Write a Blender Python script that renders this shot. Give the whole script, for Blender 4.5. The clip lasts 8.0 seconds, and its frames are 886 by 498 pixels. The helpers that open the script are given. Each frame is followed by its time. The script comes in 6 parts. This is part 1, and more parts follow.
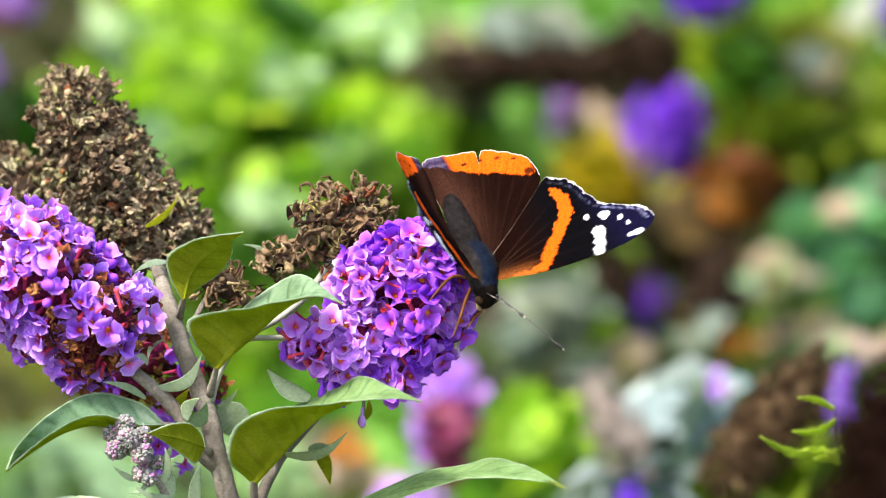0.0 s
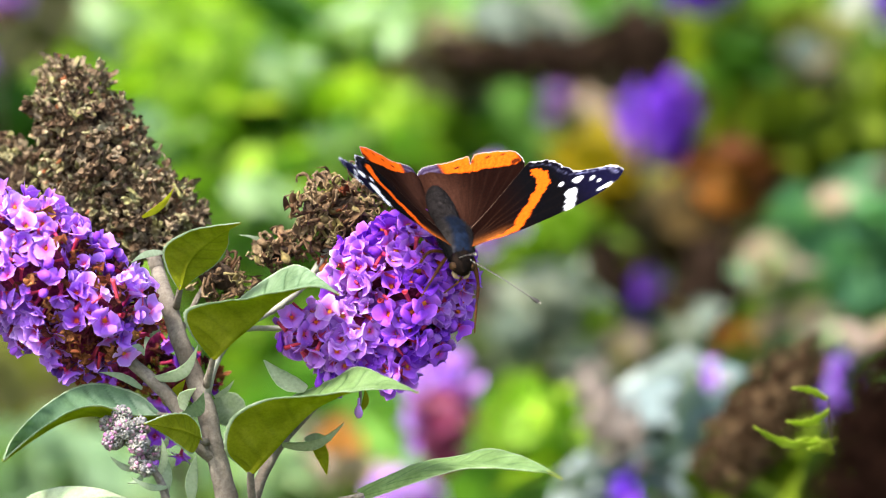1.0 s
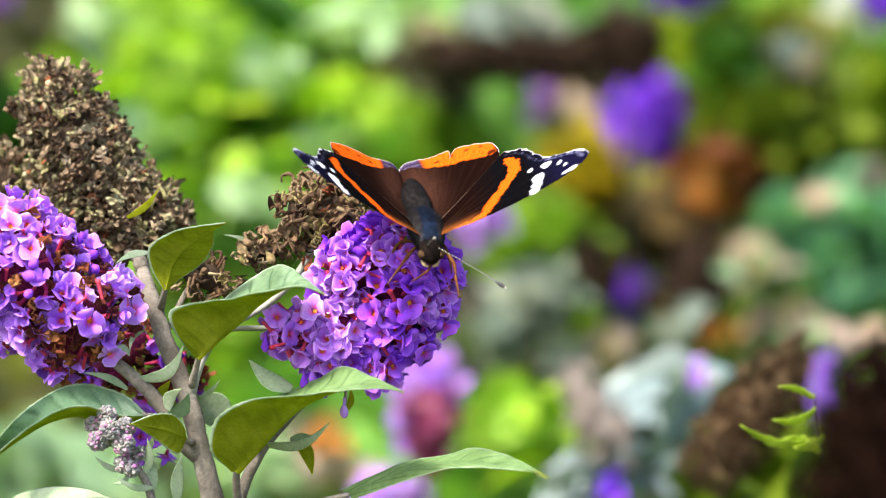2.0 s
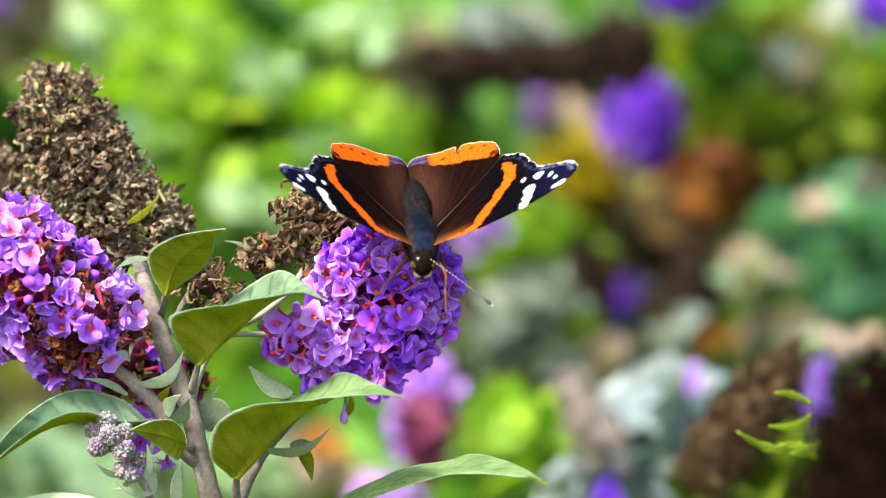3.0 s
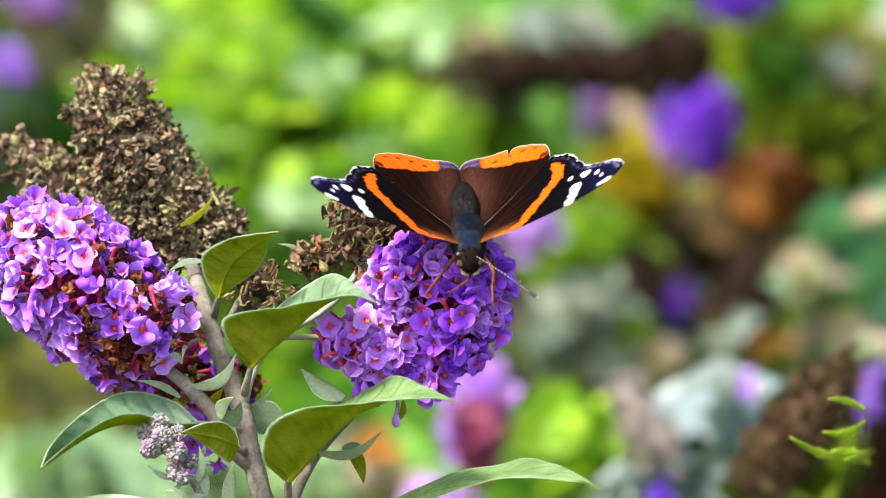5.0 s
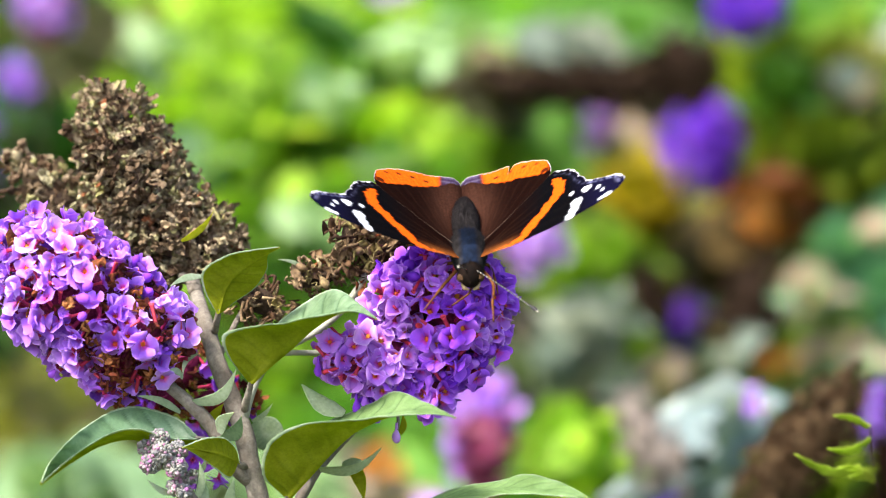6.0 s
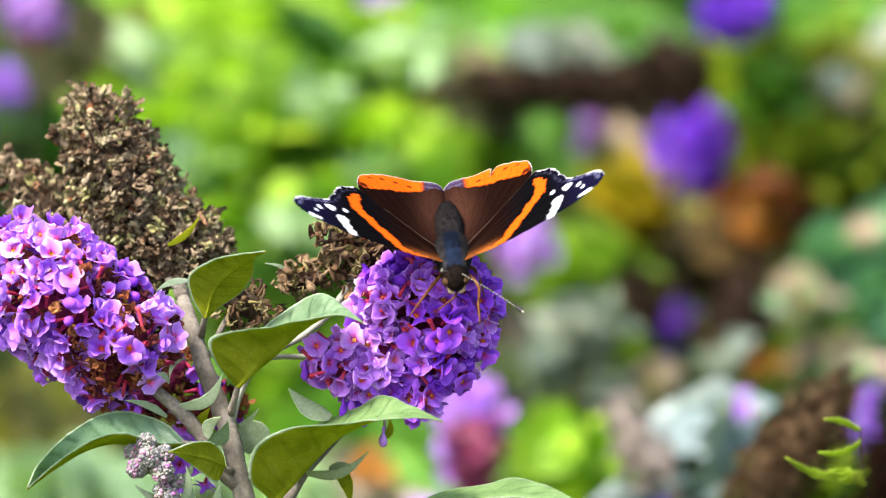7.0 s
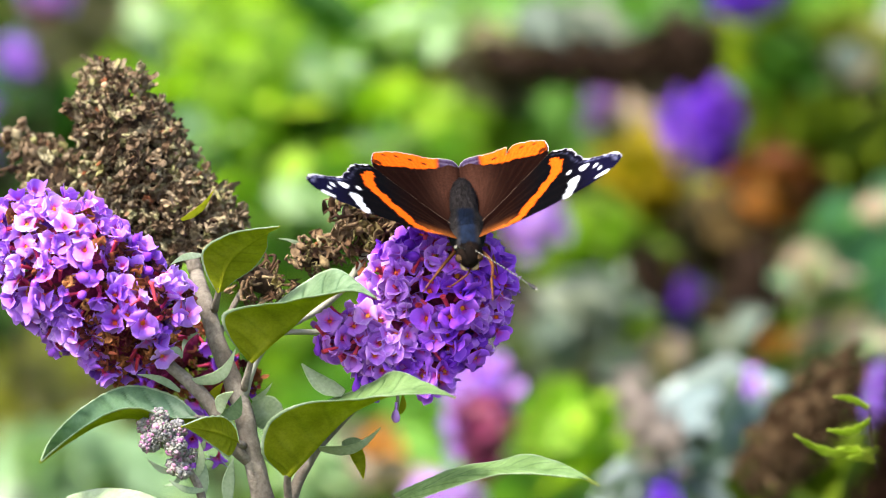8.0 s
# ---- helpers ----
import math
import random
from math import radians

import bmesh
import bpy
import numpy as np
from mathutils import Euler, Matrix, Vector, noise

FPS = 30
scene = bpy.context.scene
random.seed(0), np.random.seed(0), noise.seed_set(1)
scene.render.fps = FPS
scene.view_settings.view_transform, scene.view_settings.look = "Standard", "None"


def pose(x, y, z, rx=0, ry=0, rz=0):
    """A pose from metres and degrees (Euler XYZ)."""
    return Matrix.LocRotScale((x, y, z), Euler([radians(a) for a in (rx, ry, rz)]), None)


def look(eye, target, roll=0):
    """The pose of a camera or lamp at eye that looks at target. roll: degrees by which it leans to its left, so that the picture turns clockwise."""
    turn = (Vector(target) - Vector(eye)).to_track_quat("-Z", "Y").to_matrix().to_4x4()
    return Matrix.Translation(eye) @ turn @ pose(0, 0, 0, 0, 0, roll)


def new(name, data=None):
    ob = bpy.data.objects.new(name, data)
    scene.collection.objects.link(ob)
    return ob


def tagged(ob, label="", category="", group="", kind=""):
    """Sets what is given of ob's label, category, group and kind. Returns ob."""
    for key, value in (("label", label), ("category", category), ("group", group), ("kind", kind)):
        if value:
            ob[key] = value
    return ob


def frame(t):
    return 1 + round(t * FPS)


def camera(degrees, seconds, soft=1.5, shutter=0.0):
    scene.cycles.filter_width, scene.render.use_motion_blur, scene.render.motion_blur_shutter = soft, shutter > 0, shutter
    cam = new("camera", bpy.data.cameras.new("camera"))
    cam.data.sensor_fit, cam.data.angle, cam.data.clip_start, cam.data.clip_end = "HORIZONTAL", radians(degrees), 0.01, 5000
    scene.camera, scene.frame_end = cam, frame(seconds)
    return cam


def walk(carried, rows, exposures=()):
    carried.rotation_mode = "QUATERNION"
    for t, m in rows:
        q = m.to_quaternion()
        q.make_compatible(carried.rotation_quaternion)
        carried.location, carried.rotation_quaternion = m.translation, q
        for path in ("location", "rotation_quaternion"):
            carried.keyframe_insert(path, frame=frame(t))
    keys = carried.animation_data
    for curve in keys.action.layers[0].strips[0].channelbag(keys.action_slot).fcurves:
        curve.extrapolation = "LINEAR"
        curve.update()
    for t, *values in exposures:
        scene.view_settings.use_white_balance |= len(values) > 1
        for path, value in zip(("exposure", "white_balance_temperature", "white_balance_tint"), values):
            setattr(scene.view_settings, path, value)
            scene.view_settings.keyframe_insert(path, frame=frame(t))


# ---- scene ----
EXPO = 1.94
HALF = math.tan(radians(7.0))
REF = pose(0, 0, 1.25, 84, 0, 0)        # the lens at the start: chest height, tipped a little down
FOCUS = 0.655
MM = 0.001
NEARER = 0.0007                          # a step of depth within the bush in focus


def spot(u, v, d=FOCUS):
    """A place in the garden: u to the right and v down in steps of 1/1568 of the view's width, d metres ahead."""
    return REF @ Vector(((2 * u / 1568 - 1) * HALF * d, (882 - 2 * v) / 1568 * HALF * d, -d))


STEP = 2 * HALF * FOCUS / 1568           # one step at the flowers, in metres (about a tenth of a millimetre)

# ---- camera: hand-held, long lens, wide open ----
cam = camera(14.0, 8.0, soft=1.05)
cam.data.dof.use_dof = True
cam.data.dof.focus_distance = FOCUS
cam.data.dof.aperture_fstop = 13.2
cam.data.dof.aperture_blades = 0
DEG = 14.0 / 1568 * 1.004
SHAKE = [(0, 0, 0, 0), (0.3, 1.6, 6.3, 0.09), (0.5, 2.3, 9, 0.15), (0.7, -2.4, 3.8, 0.09), (0.8, -3.8, -4.3, 0.06), (1, -11, -17, 0),
         (1.2, -17, -11.2, -0.05), (1.3, -21.2, -13.2, -0.08), (1.5, -31.7, -19.4, -0.13), (1.7, -34.7, -20.4, -0.13), (2.8, -37.2, -6.3, -0.1), (3, -42.2, -7.3, -0.1),
         (3.2, -43.7, -6.7, -0.06), (3.3, -45, -6.6, -0.04), (3.5, -42, -7.5, 0), (3.7, -32.8, -5.9, 0.02), (4, -3.4, -2.8, 0.05), (4.2, 22.6, -2.3, 0.05),
         (4.3, 30.6, -4.8, 0.05), (4.5, 45.6, -7.8, 0.05), (4.7, 50.6, -6.3, 0.08), (5.8, 61.9, 23.2, 0.22), (6, 63.9, 27.8, 0.25), (6.2, 60, 33.8, 0.25),
         (6.5, 50.4, 37.7, 0.24), (7, 46.3, 34.6, 0.18), (7.2, 43.4, 28.8, 0.25), (7.5, 46.6, 12.6, 0.35), (8, 63.7, -8.2, 0.42)]


def glide(rows, t):
    """The values of rows of (seconds, values...) at t, on a smooth curve that does not overshoot."""
    if t <= rows[0][0]:
        return rows[0][1:]
    for k in range(len(rows) - 1):
        if t <= rows[k + 1][0]:
            a, b = rows[k], rows[k + 1]
            h = b[0] - a[0]
            x = (t - a[0]) / h
            out = []
            for i in range(1, len(a)):
                def slope(j):
                    if j == 0 or j == len(rows) - 1:
                        return 0.0
                    p, q, r = rows[j - 1], rows[j], rows[j + 1]
                    m0, m1 = (q[i] - p[i]) / (q[0] - p[0]), (r[i] - q[i]) / (r[0] - q[0])
                    return 0.0 if m0 * m1 <= 0 else 2 * m0 * m1 / (m0 + m1)
                d = b[i] - a[i]
                m0, m1 = slope(k) * h, slope(k + 1) * h
                out.append(a[i] + m0 * x + (3 * d - 2 * m0 - m1) * x * x + (m0 + m1 - 2 * d) * x ** 3)
            return tuple(out)
    return rows[-1][1:]


TENTHS = [k / 10 for k in range(81)]
walk(cam, [(t, pose(0, 0, 1.25, 84 + dv * DEG, 0, du * DEG) @ pose(0, 0, 0, 0, 0, lean)) for t, (du, dv, lean) in ((t, glide(SHAKE, t)) for t in TENTHS)],
     exposures=[(0.0, EXPO), (8.0, EXPO)])

# ---- light: bright, thinly veiled sky, sun high on the left behind the lens ----
world = bpy.data.worlds.new("sky")
scene.world = world
world.use_nodes = True
wn = world.node_tree.nodes
sky = wn.new("ShaderNodeTexSky")
sky.sky_type, sky.sun_disc = "NISHITA", False
sky.sun_elevation, sky.sun_rotation = radians(52), radians(215)
sky.air_density, sky.dust_density = 1.0, 2.5
world.node_tree.links.new(sky.outputs[0], wn["Background"].inputs[0])
wn["Background"].inputs[1].default_value = 0.108
sun = new("sun", bpy.data.lights.new("sun", "SUN"))
sun.data.energy, sun.data.angle, sun.data.color = 2.8, radians(10), (1.0, 0.94, 0.89)
sun.matrix_world = look((-0.50, -0.42, 0.95), (0, 0, 0))


# ---- materials ----
def material(name, rough=0.6, spec=0.3):
    m = bpy.data.materials.new(name)
    m.use_nodes = True
    b = m.node_tree.nodes["Principled BSDF"]
    b.inputs["Roughness"].default_value = rough
    b.inputs["Specular IOR Level"].default_value = spec
    return m, m.node_tree, b


def ramp(nt, source, stops):
    r = nt.nodes.new("ShaderNodeValToRGB")
    e = r.color_ramp.elements
    while len(e) < len(stops):
        e.new(0.5)
    for el, (p, c) in zip(e, stops):
        el.position, el.color = p, (*c, 1)
    nt.links.new(source, r.inputs[0])
    return r.outputs[0]


def noise_of(nt, scale, detail=3.0, rough=0.55, warp=0.0):
    c = nt.nodes.new("ShaderNodeTexCoord")
    n = nt.nodes.new("ShaderNodeTexNoise")
    n.inputs["Scale"].default_value, n.inputs["Detail"].default_value = scale, detail
    n.inputs["Roughness"].default_value, n.inputs["Distortion"].default_value = rough, warp
    nt.links.new(c.outputs["Object"], n.inputs["Vector"])
    return n.outputs["Fac"]


def mixed(nt, a, b, how="MULTIPLY", fac=1.0):
    x = nt.nodes.new("ShaderNodeMix")
    x.data_type, x.blend_type = "RGBA", how
    x.inputs["Factor"].default_value = fac
    for s, i in ((a, 6), (b, 7)):
        if isinstance(s, tuple):
            x.inputs[i].default_value = (*s, 1)
        else:
            nt.links.new(s, x.inputs[i])
    return x.outputs[2]


def bumped(nt, b, height, strength, dist):
    n = nt.nodes.new("ShaderNodeBump")
    n.inputs["Strength"].default_value, n.inputs["Distance"].default_value = strength, dist
    nt.links.new(height, n.inputs["Height"])
    nt.links.new(n.outputs[0], b.inputs["Normal"])


def glow_through(nt, b, colour, share):
    """Thin tissue: part of the light passes through it."""
    t = nt.nodes.new("ShaderNodeBsdfTranslucent")
    x = nt.nodes.new("ShaderNodeMixShader")
    x.inputs[0].default_value = share
    if isinstance(colour, tuple):
        t.inputs[0].default_value = (*colour, 1)
    else:
        nt.links.new(colour, t.inputs[0])
    nt.links.new(b.outputs[0], x.inputs[1])
    nt.links.new(t.outputs[0], x.inputs[2])
    nt.links.new(x.outputs[0], nt.nodes["Material Output"].inputs[0])


def random_of(nt, island=False):
    if island:
        return nt.nodes.new("ShaderNodeNewGeometry").outputs["Random Per Island"]
    return nt.nodes.new("ShaderNodeObjectInfo").outputs["Random"]


def leafy(name, dark, mid, light, share=0.35, rough=0.5, scale=900, island=False, backlit=None, spec=0.35):
    m, nt, b = material(name, rough, spec)
    base = ramp(nt, noise_of(nt, scale * 0.25, 4), [(0.3, dark), (0.52, mid), (0.75, light)])
    fine = ramp(nt, noise_of(nt, scale * 2.2, 3), [(0.3, (0.86, 0.87, 0.85)), (0.7, (1.07, 1.06, 1.05))])
    col = mixed(nt, base, fine)
    vein = nt.nodes.new("ShaderNodeAttribute")
    vein.attribute_name = "vein"
    col = mixed(nt, col, ramp(nt, vein.outputs["Fac"], [(0, (1.06, 1.06, 1.06)), (0.3, (0.92, 0.95, 0.92)), (1, (0.5, 0.6, 0.47))]))
    if island:
        col = mixed(nt, col, ramp(nt, random_of(nt, True), [(0, (0.36, 0.44, 0.36)), (0.45, (0.95, 0.97, 0.92)), (1, (1.42, 1.32, 1.1))]))
    nt.links.new(col, b.inputs["Base Color"])
    bumped(nt, b, noise_of(nt, scale * 1.5, 4), 0.35, 0.0003)
    glow_through(nt, b, mixed(nt, col, backlit or (1.5, 1.7, 0.5)), share)
    return m


def petal(name, stops, share=0.18, island=False):
    m, nt, b = material(name, 0.55, 0.15)
    b.inputs["Sheen Weight"].default_value, b.inputs["Sheen Roughness"].default_value = 0.03, 0.45
    b.inputs["Sheen Tint"].default_value = (0.85, 0.65, 1.0, 1)
    pick = random_of(nt, island)
    if not island:
        # neighbouring florets age together: paler and deeper clusters
        info = nt.nodes.new("ShaderNodeObjectInfo")
        near = nt.nodes.new("ShaderNodeTexNoise")
        near.inputs["Scale"].default_value, near.inputs["Detail"].default_value = 95, 1.0
        nt.links.new(info.outputs["Location"], near.inputs["Vector"])
        spread = nt.nodes.new("ShaderNodeMapRange")
        spread.inputs["From Min"].default_value, spread.inputs["From Max"].default_value = 0.3, 0.7
        nt.links.new(near.outputs["Fac"], spread.inputs["Value"])
        half = nt.nodes.new("ShaderNodeMix")
        half.inputs["Factor"].default_value = 0.55
        nt.links.new(pick, half.inputs["A"])
        nt.links.new(spread.outputs["Result"], half.inputs["B"])
        pick = half.outputs["Result"]
    tone = ramp(nt, pick, stops)
    grain = ramp(nt, noise_of(nt, 420, 3), [(0.3, (0.78, 0.72, 0.9)), (0.7, (1.18, 1.2, 1.06))])
    col = mixed(nt, mixed(nt, tone, grain), ramp(nt, random_of(nt, True), [(0, (0.8, 0.74, 0.92)), (0.6, (1, 1, 1)), (1, (1.2, 1.3, 1.05))]))
    # crimson at the throat; lobe shading and light-catching edges painted in by rim
    rim = nt.nodes.new("ShaderNodeAttribute")
    rim.attribute_name = "rim"
    col = mixed(nt, col, ramp(nt, rim.outputs["Fac"], [(0, (1.3, 0.08, 0.18)), (0.09, (1.0, 0.34, 0.5)), (0.17, (0.80, 0.62, 0.88)), (0.42, (0.90, 0.82, 0.95)), (0.72, (1.06, 1.12, 1.03)), (1, (1.3, 1.65, 1.12))]))
    nt.links.new(col, b.inputs["Base Color"])
    bumped(nt, b, noise_of(nt, 1500, 3), 0.25, 0.0002)
    glow_through(nt, b, col, share)
    return m


def husky(name, stops, island=False, rough=0.85, spec=0.2):
    m, nt, b = material(name, rough, spec)
    # neighbouring husks share their tone: tufts
    near = nt.nodes.new("ShaderNodeTexNoise")
    near.inputs["Scale"].default_value, near.inputs["Detail"].default_value = 330, 2.0
    spot_of = nt.nodes.new("ShaderNodeTexCoord").outputs["Object"] if island else nt.nodes.new("ShaderNodeObjectInfo").outputs["Location"]
    nt.links.new(spot_of, near.inputs["Vector"])
    spread = nt.nodes.new("ShaderNodeMapRange")
    spread.inputs["From Min"].default_value, spread.inputs["From Max"].default_value = 0.3, 0.7
    nt.links.new(near.outputs["Fac"], spread.inputs["Value"])
    half = nt.nodes.new("ShaderNodeMix")
    half.inputs["Factor"].default_value = 0.5
    nt.links.new(random_of(nt, island), half.inputs["A"])
    nt.links.new(spread.outputs["Result"], half.inputs["B"])
    tone = ramp(nt, half.outputs["Result"], stops)
    grain = ramp(nt, noise_of(nt, 1400, 4), [(0.28, (0.35, 0.32, 0.3)), (0.55, (1, 1, 1)), (0.8, (1.7, 1.6, 1.4))])
    nt.links.new(mixed(nt, tone, grain), b.inputs["Base Color"])
    bumped(nt, b, noise_of(nt, 2200, 4), 0.8, 0.0004)
    return m


LEAF_TOP = leafy("leaf_upper_side", (0.09, 0.15, 0.07), (0.15, 0.23, 0.12), (0.225, 0.315, 0.185), 0.22, 0.5)
LEAF_UNDER = leafy("leaf_felted_underside", (0.23, 0.26, 0.010), (0.30, 0.325, 0.016), (0.37, 0.39, 0.035), 0.52, 0.85, backlit=(1.7, 1.6, 0.2), spec=0.05)
LEAF_FELT = leafy("young_leaf_grey_felt", (0.24, 0.32, 0.18), (0.32, 0.40, 0.26), (0.43, 0.50, 0.37), 0.3, 0.85, backlit=(1.2, 1.3, 0.8), spec=0.15)
PETAL = petal("lilac_petal", [(0.15, (0.30, 0.095, 0.66)), (0.4, (0.45, 0.185, 0.79)), (0.6, (0.55, 0.275, 0.85)), (0.85, (0.66, 0.42, 0.90))])
# darker lilac for the joined florets at the back of the heads
PETAL_REST = petal("lilac_petal_behind", [(0, (0.17, 0.05, 0.50)), (0.5, (0.28, 0.10, 0.62)), (1, (0.44, 0.20, 0.74))], island=True)
PETAL_DEEP = petal("violet_petal", [(0.15, (0.20, 0.034, 0.58)), (0.42, (0.35, 0.082, 0.77)), (0.62, (0.49, 0.16, 0.85)), (0.85, (0.66, 0.36, 0.91))])
# paler petal colour that stands in for light on the bright sides
PETAL_LIT = petal("lit_lilac_petal", [(0.15, (0.44, 0.16, 0.74)), (0.42, (0.58, 0.26, 0.83)), (0.62, (0.60, 0.28, 0.83)), (0.85, (0.68, 0.38, 0.87))])
TUBE, nt, b = material("flower_tube_crimson", 0.6)
nt.links.new(ramp(nt, random_of(nt), [(0, (0.26, 0.010, 0.09)), (0.6, (0.42, 0.018, 0.07)), (1, (0.56, 0.05, 0.10))]), b.inputs["Base Color"])
TUBE_BARE, nt, b = material("bare_tube_crimson", 0.55)
nt.links.new(mixed(nt, ramp(nt, random_of(nt), [(0, (0.34, 0.012, 0.05)), (0.6, (0.52, 0.03, 0.07)), (1, (0.62, 0.10, 0.12))]),
                   ramp(nt, noise_of(nt, 700, 3), [(0.3, (0.7, 0.6, 0.7)), (0.7, (1.15, 1.2, 1.1))])), b.inputs["Base Color"])
THROAT, nt, b = material("flower_throat_orange", 0.6)
nt.links.new(ramp(nt, random_of(nt), [(0, (0.62, 0.07, 0.03)), (0.6, (0.85, 0.18, 0.02)), (1, (0.9, 0.36, 0.05))]), b.inputs["Base Color"])
WITHERED = husky("withered_flower_rust", [(0.1, (0.030, 0.004, 0.010)), (0.4, (0.085, 0.013, 0.012)), (0.65, (0.19, 0.05, 0.016)), (0.9, (0.36, 0.15, 0.05))])
HUSK_TONES = [(0.12, (0.045, 0.025, 0.015)), (0.28, (0.12, 0.072, 0.038)), (0.44, (0.205, 0.145, 0.085)), (0.57, (0.31, 0.245, 0.155)),
              (0.68, (0.25, 0.235, 0.085)), (0.77, (0.40, 0.36, 0.22)), (0.88, (0.24, 0.075, 0.028))]
HUSK = husky("dry_seed_husk", HUSK_TONES)
HUSK_DARK = husky("curled_husk_chocolate", [(p, (0.75 * r, 0.66 * g, 0.58 * b)) for p, (r, g, b) in HUSK_TONES])
HUSK_MASS = husky("dry_seed_husk_mass", HUSK_TONES, True)
# core of the seed heads: shade of the crevices put in as near-black brown
HUSK_GAP_SHADE = husky("husk_core_gap_shade", [(0, (0.018, 0.010, 0.006)), (0.5, (0.045, 0.028, 0.016)), (1, (0.10, 0.068, 0.04))], True)
CORE = husky("flower_stalk_tangle", [(0, (0.14, 0.010, 0.048)), (1, (0.24, 0.018, 0.080))])
BARK, nt, b = material("grey_brown_bark", 0.85, 0.2)
nt.links.new(mixed(nt, ramp(nt, noise_of(nt, 160, 4, 0.6), [(0.3, (0.15, 0.127, 0.10)), (0.55, (0.25, 0.222, 0.18)), (0.8, (0.36, 0.33, 0.275))]),
                   ramp(nt, noise_of(nt, 1200, 4, 0.7), [(0.3, (0.65, 0.62, 0.6)), (0.7, (1.15, 1.13, 1.1))])), b.inputs["Base Color"])
bumped(nt, b, noise_of(nt, 700, 6, 0.75), 0.9, 0.0009)
FELT_STEM = leafy("felted_young_stem", (0.26, 0.26, 0.20), (0.36, 0.36, 0.29), (0.46, 0.46, 0.38), 0.1, 0.9, spec=0.1)
BUD = petal("bud_grey_pink", [(0, (0.27, 0.32, 0.21)), (0.45, (0.33, 0.37, 0.27)), (0.74, (0.40, 0.41, 0.34)), (0.86, (0.44, 0.25, 0.35)), (1, (0.40, 0.16, 0.35))], island=True)
LEAF_FRESH = leafy("leaf_upper_fresh_green", (0.10, 0.17, 0.05), (0.15, 0.24, 0.085), (0.21, 0.305, 0.13), 0.28, 0.55, spec=0.22)
LEAF_PALE = leafy("young_leaf_pale_green", (0.36, 0.44, 0.27), (0.44, 0.52, 0.34), (0.54, 0.61, 0.44), 0.35, 0.8, backlit=(1.3, 1.4, 0.8), spec=0.15)
LEAF_BLUE = leafy("leaf_upper_blue_green", (0.075, 0.14, 0.065), (0.12, 0.21, 0.11), (0.19, 0.30, 0.18), 0.2, 0.4, spec=0.45)


# ---- mesh helpers ----
def mesh_of(name, verts, faces, mats, index=None, smooth=True):
    me = bpy.data.meshes.new(name)
    me.from_pydata([tuple(v) for v in verts], [], faces)
    for m in mats:
        me.materials.append(m)
    if index is not None:
        me.polygons.foreach_set("material_index", index)
    if smooth:
        me.polygons.foreach_set("use_smooth", [True] * len(me.polygons))
    me.update()
    return me


def thing(name, base, label, category, group="", kind=""):
    e = new(name)
    e.location = base
    e.empty_display_size = 0.01
    return tagged(e, label, category, group, kind)


def part(name, me, parent, label="", m=None, kind=""):
    """Links a mesh as a part; m is its pose in the parent's space. Without it the mesh is in garden coordinates."""
    ob = new(name, me)
    ob.parent = parent
    if m is not None:
        ob.matrix_basis = m
    elif parent.parent is None:
        ob.matrix_basis = Matrix.Translation(-parent.location)
    return tagged(ob, label, kind=kind)


def spline(points, n):
    """A smooth curve through the points, n + 1 places."""
    p = [Vector(q) for q in points]
    p = [p[0] * 2 - p[1], *p, p[-1] * 2 - p[-2]]
    out = []
    for i in range(n + 1):
        x = i / n * (len(p) - 3)
        k = min(int(x), len(p) - 4)
        f = x - k
        a, b, c, d = p[k:k + 4]
        out.append(0.5 * (2 * b + (c - a) * f + (2 * a - 5 * b + 4 * c - d) * f * f + (3 * b - a - 3 * c + d) * f ** 3))
    return out


def even_line(points, n):
    """A smooth curve that does not swing out where its points are unevenly spaced."""
    p = [Vector(q) for q in points]
    p = [p[0] * 2 - p[1], *p, p[-1] * 2 - p[-2]]
    k = [0.0]
    for a, b in zip(p, p[1:]):
        k.append(k[-1] + max(1e-6, (b - a).length ** 0.5))
    out = []
    for i in range(n + 1):
        x = i / n * (len(p) - 3)
        j = min(int(x), len(p) - 4)
        t0, t1, t2, t3 = k[j:j + 4]
        t = t1 + (t2 - t1) * (x - j)
        q0, q1, q2, q3 = p[j:j + 4]
        a1 = q0.lerp(q1, (t - t0) / (t1 - t0))
        a2 = q1.lerp(q2, (t - t1) / (t2 - t1))
        a3 = q2.lerp(q3, (t - t2) / (t3 - t2))
        b1, b2 = a1.lerp(a2, (t - t0) / (t2 - t0)), a2.lerp(a3, (t - t1) / (t3 - t1))
        out.append(b1.lerp(b2, (t - t1) / (t2 - t1)))
    return out


